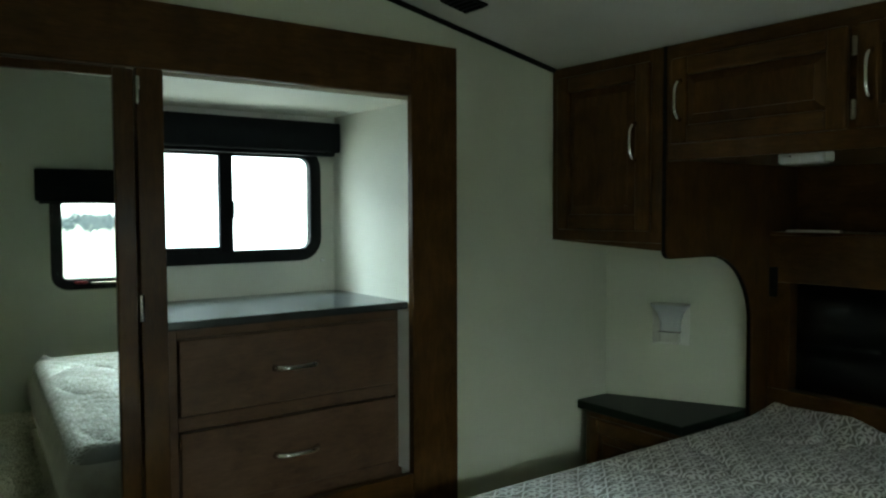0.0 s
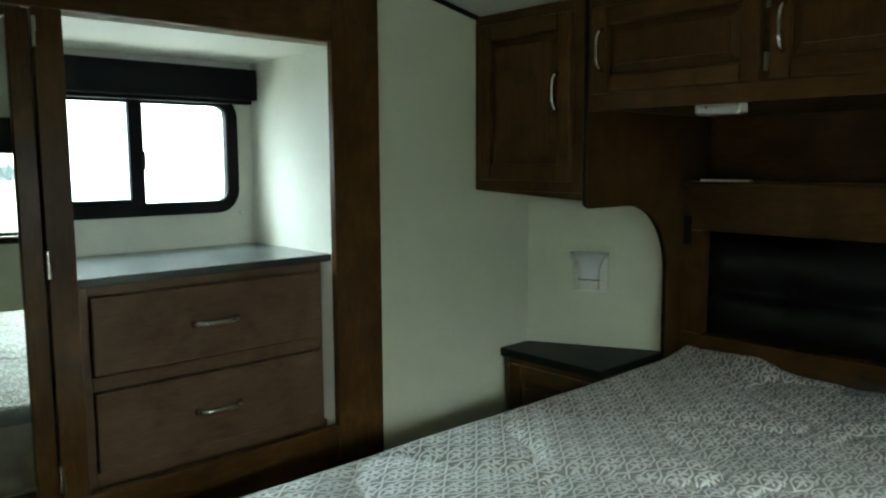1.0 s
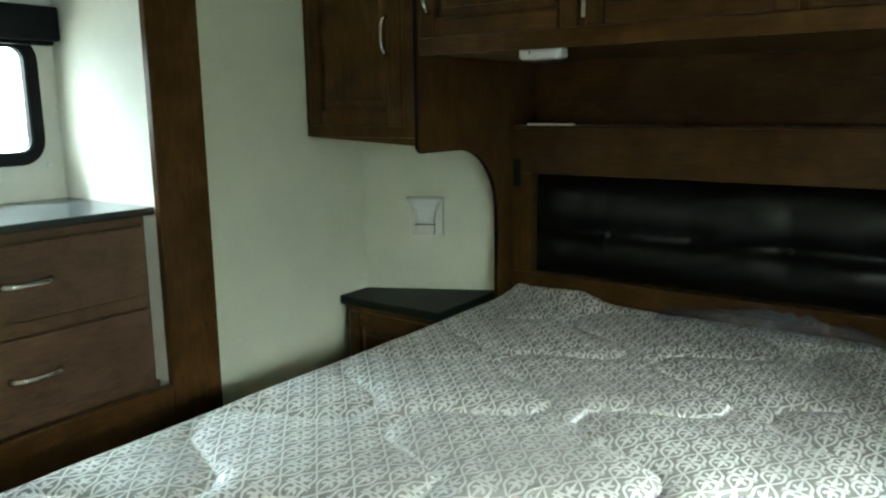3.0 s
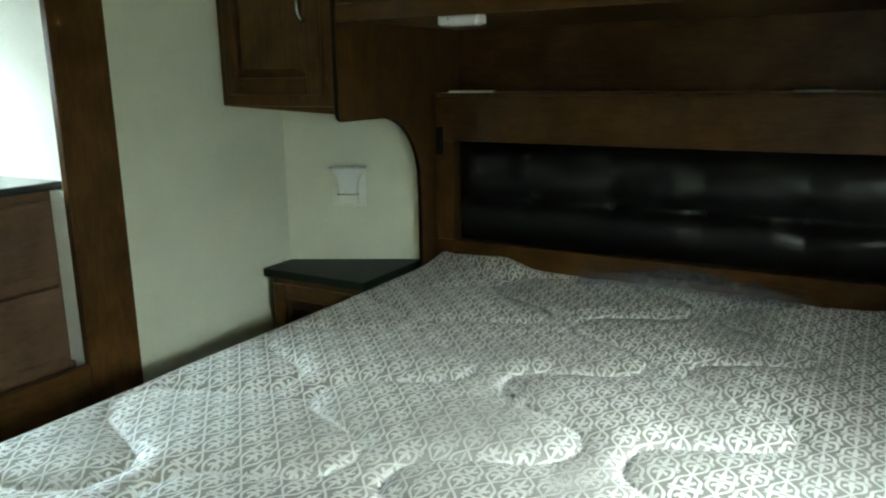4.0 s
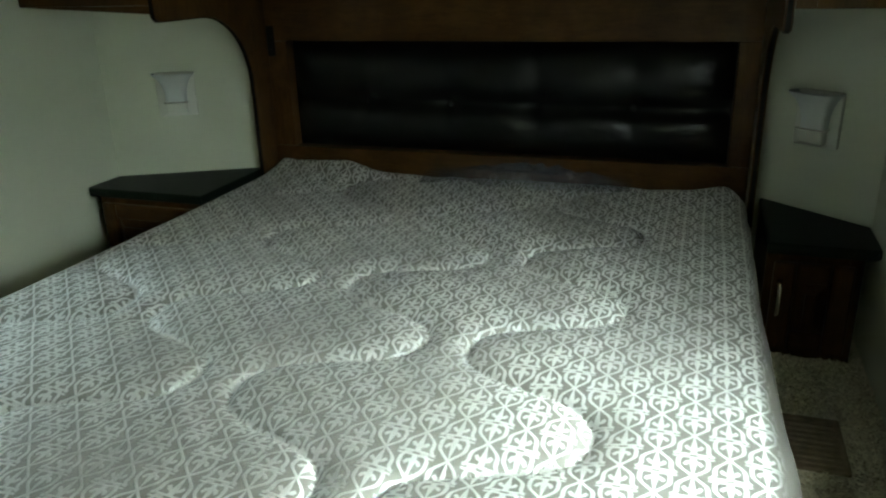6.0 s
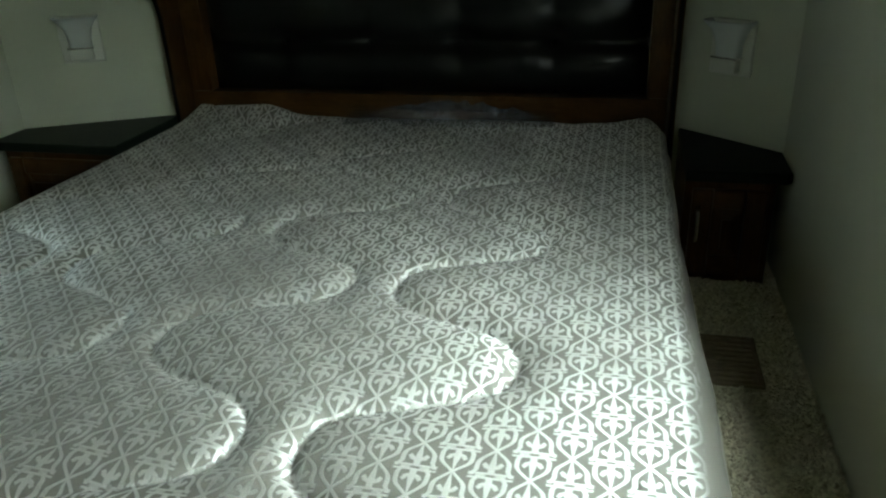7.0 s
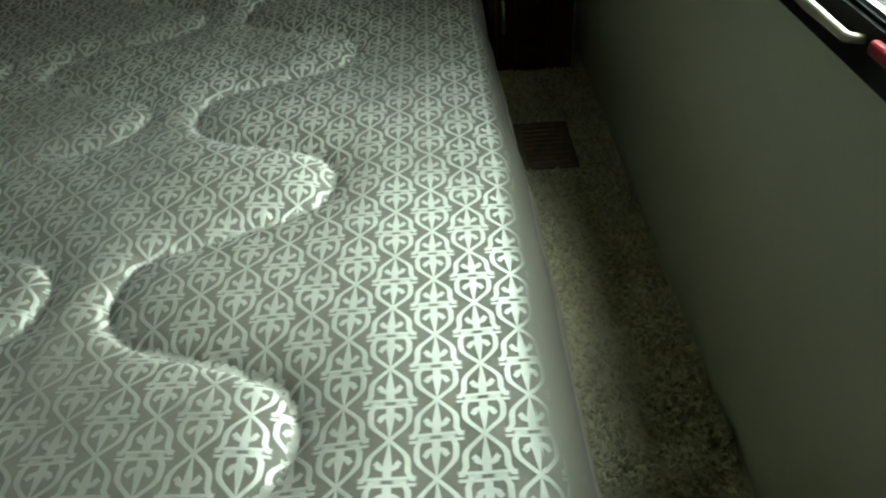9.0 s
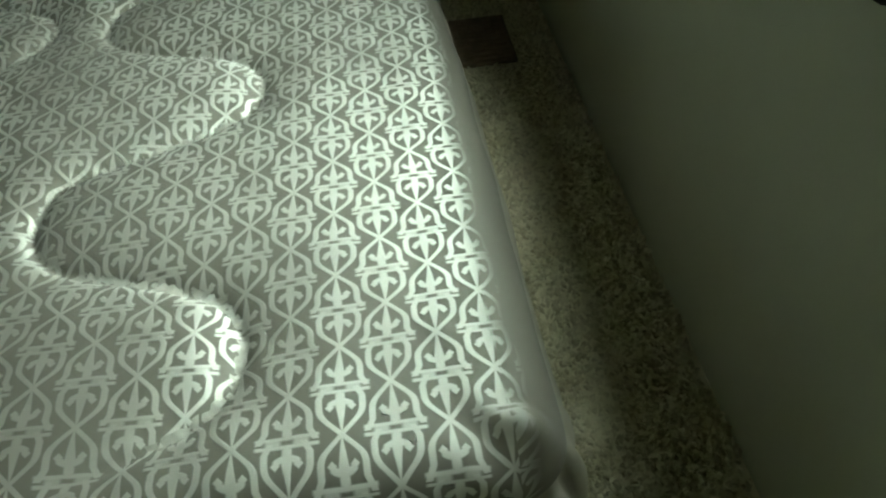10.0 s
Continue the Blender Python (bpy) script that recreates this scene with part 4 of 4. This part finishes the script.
def plastic_wrap():
    t = thing("plastic_wrap", (0.13, -0.10, 0.31), "crumpled clear plastic wrap heaped on the mattress by the headboard", "plastic film")
    bm = bmesh.new()
    nx, ny = 90, 24
    g = []
    for j in range(ny + 1):
        row = []
        for i in range(nx + 1):
            u, v = i / nx, j / ny
            x = -0.20 + 0.64 * u
            y = -0.165 + 0.120 * v + 0.016 * noise.noise((x * 6, v * 4, 7)) - 0.03 * (1 - v) * noise.noise((x * 7, 1.0, 3))
            e = min(1, 7 * u, 7 * (1 - u)) * math.sin(math.pi * v) ** 0.7
            heap = 0.030 * math.exp(-(abs(x - 0.14) / 0.19) ** 3)
            rid = (0.42 - abs(noise.noise((x * 20, y * 14, 3.3)))) * 0.034 + (0.4 - abs(noise.noise((x * 55, y * 38, 5.3)))) * 0.020
            row.append(bm.verts.new((x, y, 0.3035 + head_rise(x, y) + e * max(0.001, heap + rid * (0.35 + 22 * heap)))))
        g.append(row)
    for a, b in zip(g, g[1:]):
        for i in range(nx):
            bm.faces.new((a[i], a[i + 1], b[i + 1], b[i]))
    part("film", bm, film, t)


plastic_wrap()


# ---- right side: window, register, carpet ----
def side_window():
    t = thing("window_2", (WR, -1.54, WZ0), "black-framed window in the side wall with bright daylight behind", "window", kind="structure")
    slide_window.ring("window_frame", WY0 - 0.02, WY1 + 0.02, WZ0 - 0.028, WZ1 + 0.02, 0.052, 0.075, WR + 0.010, WR - 0.022, t)
    part("lip", bx(WR - 0.014, WR - 0.009, WY0 + 0.05, WY1 - 0.05, WZ0 + 0.0242, WZ0 + 0.0275), chrome, t, "bright metal glazing lip")
    bm = tube(bmesh.new(), [(WR - 0.021, -1.722, 0.609), (WR - 0.034, -1.714, 0.609), (WR - 0.035, -1.645, 0.609), (WR - 0.034, -1.576, 0.609), (WR - 0.021, -1.568, 0.609)], [0.004, 0.0046, 0.0056, 0.0046, 0.004], 10)
    part("pull_bar", bm, dull_nickel, t, "nickel pull bar", True)
    part("jamb", bx(WR + 0.011, WR + 0.046, WY1 - 0.032, WY1 + 0.011, WZ0 - 0.020, WZ1 - 0.001, bev=0.002), dull_nickel, t, "grey metal jamb")
    part("egress_tab", bx(WR + 0.014, WR + 0.030, WY1 - 0.044, WY1 - 0.033, WZ0 + 0.050, WZ0 + 0.095, bev=0.004, seg=3), red_plastic, t, "red plastic emergency tab")
    part("egress_latch", bx(WR - 0.031, WR - 0.0215, -1.800, -1.742, 0.606, 0.619, bev=0.004, seg=3), red_plastic, t, "red plastic emergency latch")
    p = part("pane", bx(WR - 0.008, WR - 0.004, WY0 + 0.02, WY1 - 0.02, WZ0 + 0.012, WZ1 - 0.02), glass, t)
    p.visible_shadow = False
    s = thing("window_shade", (WR, -1.54, 1.03), "black pleated window shade rolled up in its valance", "window shade")
    part("valance", bx(WR - 0.075, WR - 0.0235, -1.962, WY1 + 0.03, 1.010, 1.165, bev=0.010, seg=3), shade_fabric, s)
    part("bottom_rail", bx(WR - 0.062, WR - 0.036, -1.945, WY1 + 0.015, 0.998, 1.010, bev=0.003), blackplastic, s)


def floor_register():
    t = thing("floor_register", (0.885, -0.82, 0.0), "dark brown metal floor register set in the carpet", "register")
    part("frame", bx(0.829, 0.950, -0.934, -0.742, 0.0, 0.010, bev=0.003), bronze, t)
    for k in range(9):
        part("slat", bx(0.842, 0.937, -0.921 + k * 0.0195, -0.913 + k * 0.0195, 0.0095, 0.014, bev=0.001), bronze, t)


side_window()
floor_register()


def carpet_pile():
    rng = random.Random(5)
    verts, faces = [], []
    y = -2.90
    while y < -0.40:
        x = -0.6 if y < -2.03 else 0.70
        st = 0.011 if y < -2.25 else 0.0068
        while x < WR - 0.003:
            px, py = x + rng.uniform(-0.0035, 0.0035), y + rng.uniform(-0.0035, 0.0035)
            x += st
            if 0.826 < px < 0.953 and -0.938 < py < -0.738:
                continue
            # trodden down in a lane beside the bed and in one round dent
            lane = math.exp(-((px - 0.925 - 0.012 * math.sin(py * 5)) / 0.022) ** 2)
            dent = math.exp(-((px - 0.879) ** 2 + (py + 1.787) ** 2) / 0.0014)
            h = (0.0070 + 0.0042 * rng.random() + 0.007 * noise.noise((px * 18, py * 18, 0))) * (1 - 0.45 * lane) * (1 - 0.6 * dent)
            a = rng.uniform(0, 6.283)
            w = rng.uniform(0.0040, 0.0058)
            lx = rng.uniform(-0.009, 0.009) + 0.010 * noise.noise((px * 9, py * 9, 4))
            ly = rng.uniform(-0.010, 0.010) + 0.010 * noise.noise((px * 9, py * 9, 9))
            k = len(verts)
            for q in range(3):
                b = a + 2.094 * q
                verts.append((px + w * math.cos(b), py + w * math.sin(b), -0.002))
            for q in range(3):
                b = a + 2.094 * q + 0.5
                verts.append((px + lx * 0.6 + 0.95 * w * math.cos(b), py + ly * 0.6 + 0.95 * w * math.sin(b), h * 0.65))
            verts.append((px + lx, py + ly, h))
            for q in range(3):
                r_ = (q + 1) % 3
                faces.append((k + q, k + r_, k + 3 + r_, k + 3 + q))
                faces.append((k + 3 + q, k + 3 + r_, k + 6))
        y += st
    me = bpy.data.meshes.new("carpet_pile")
    me.from_pydata(verts, [], faces)
    me.materials.append(carpet)
    tagged(new("carpet_pile", me), "tan and grey shaggy carpet pile on the bedside floor", "carpet", "", "stuff")


carpet_pile()
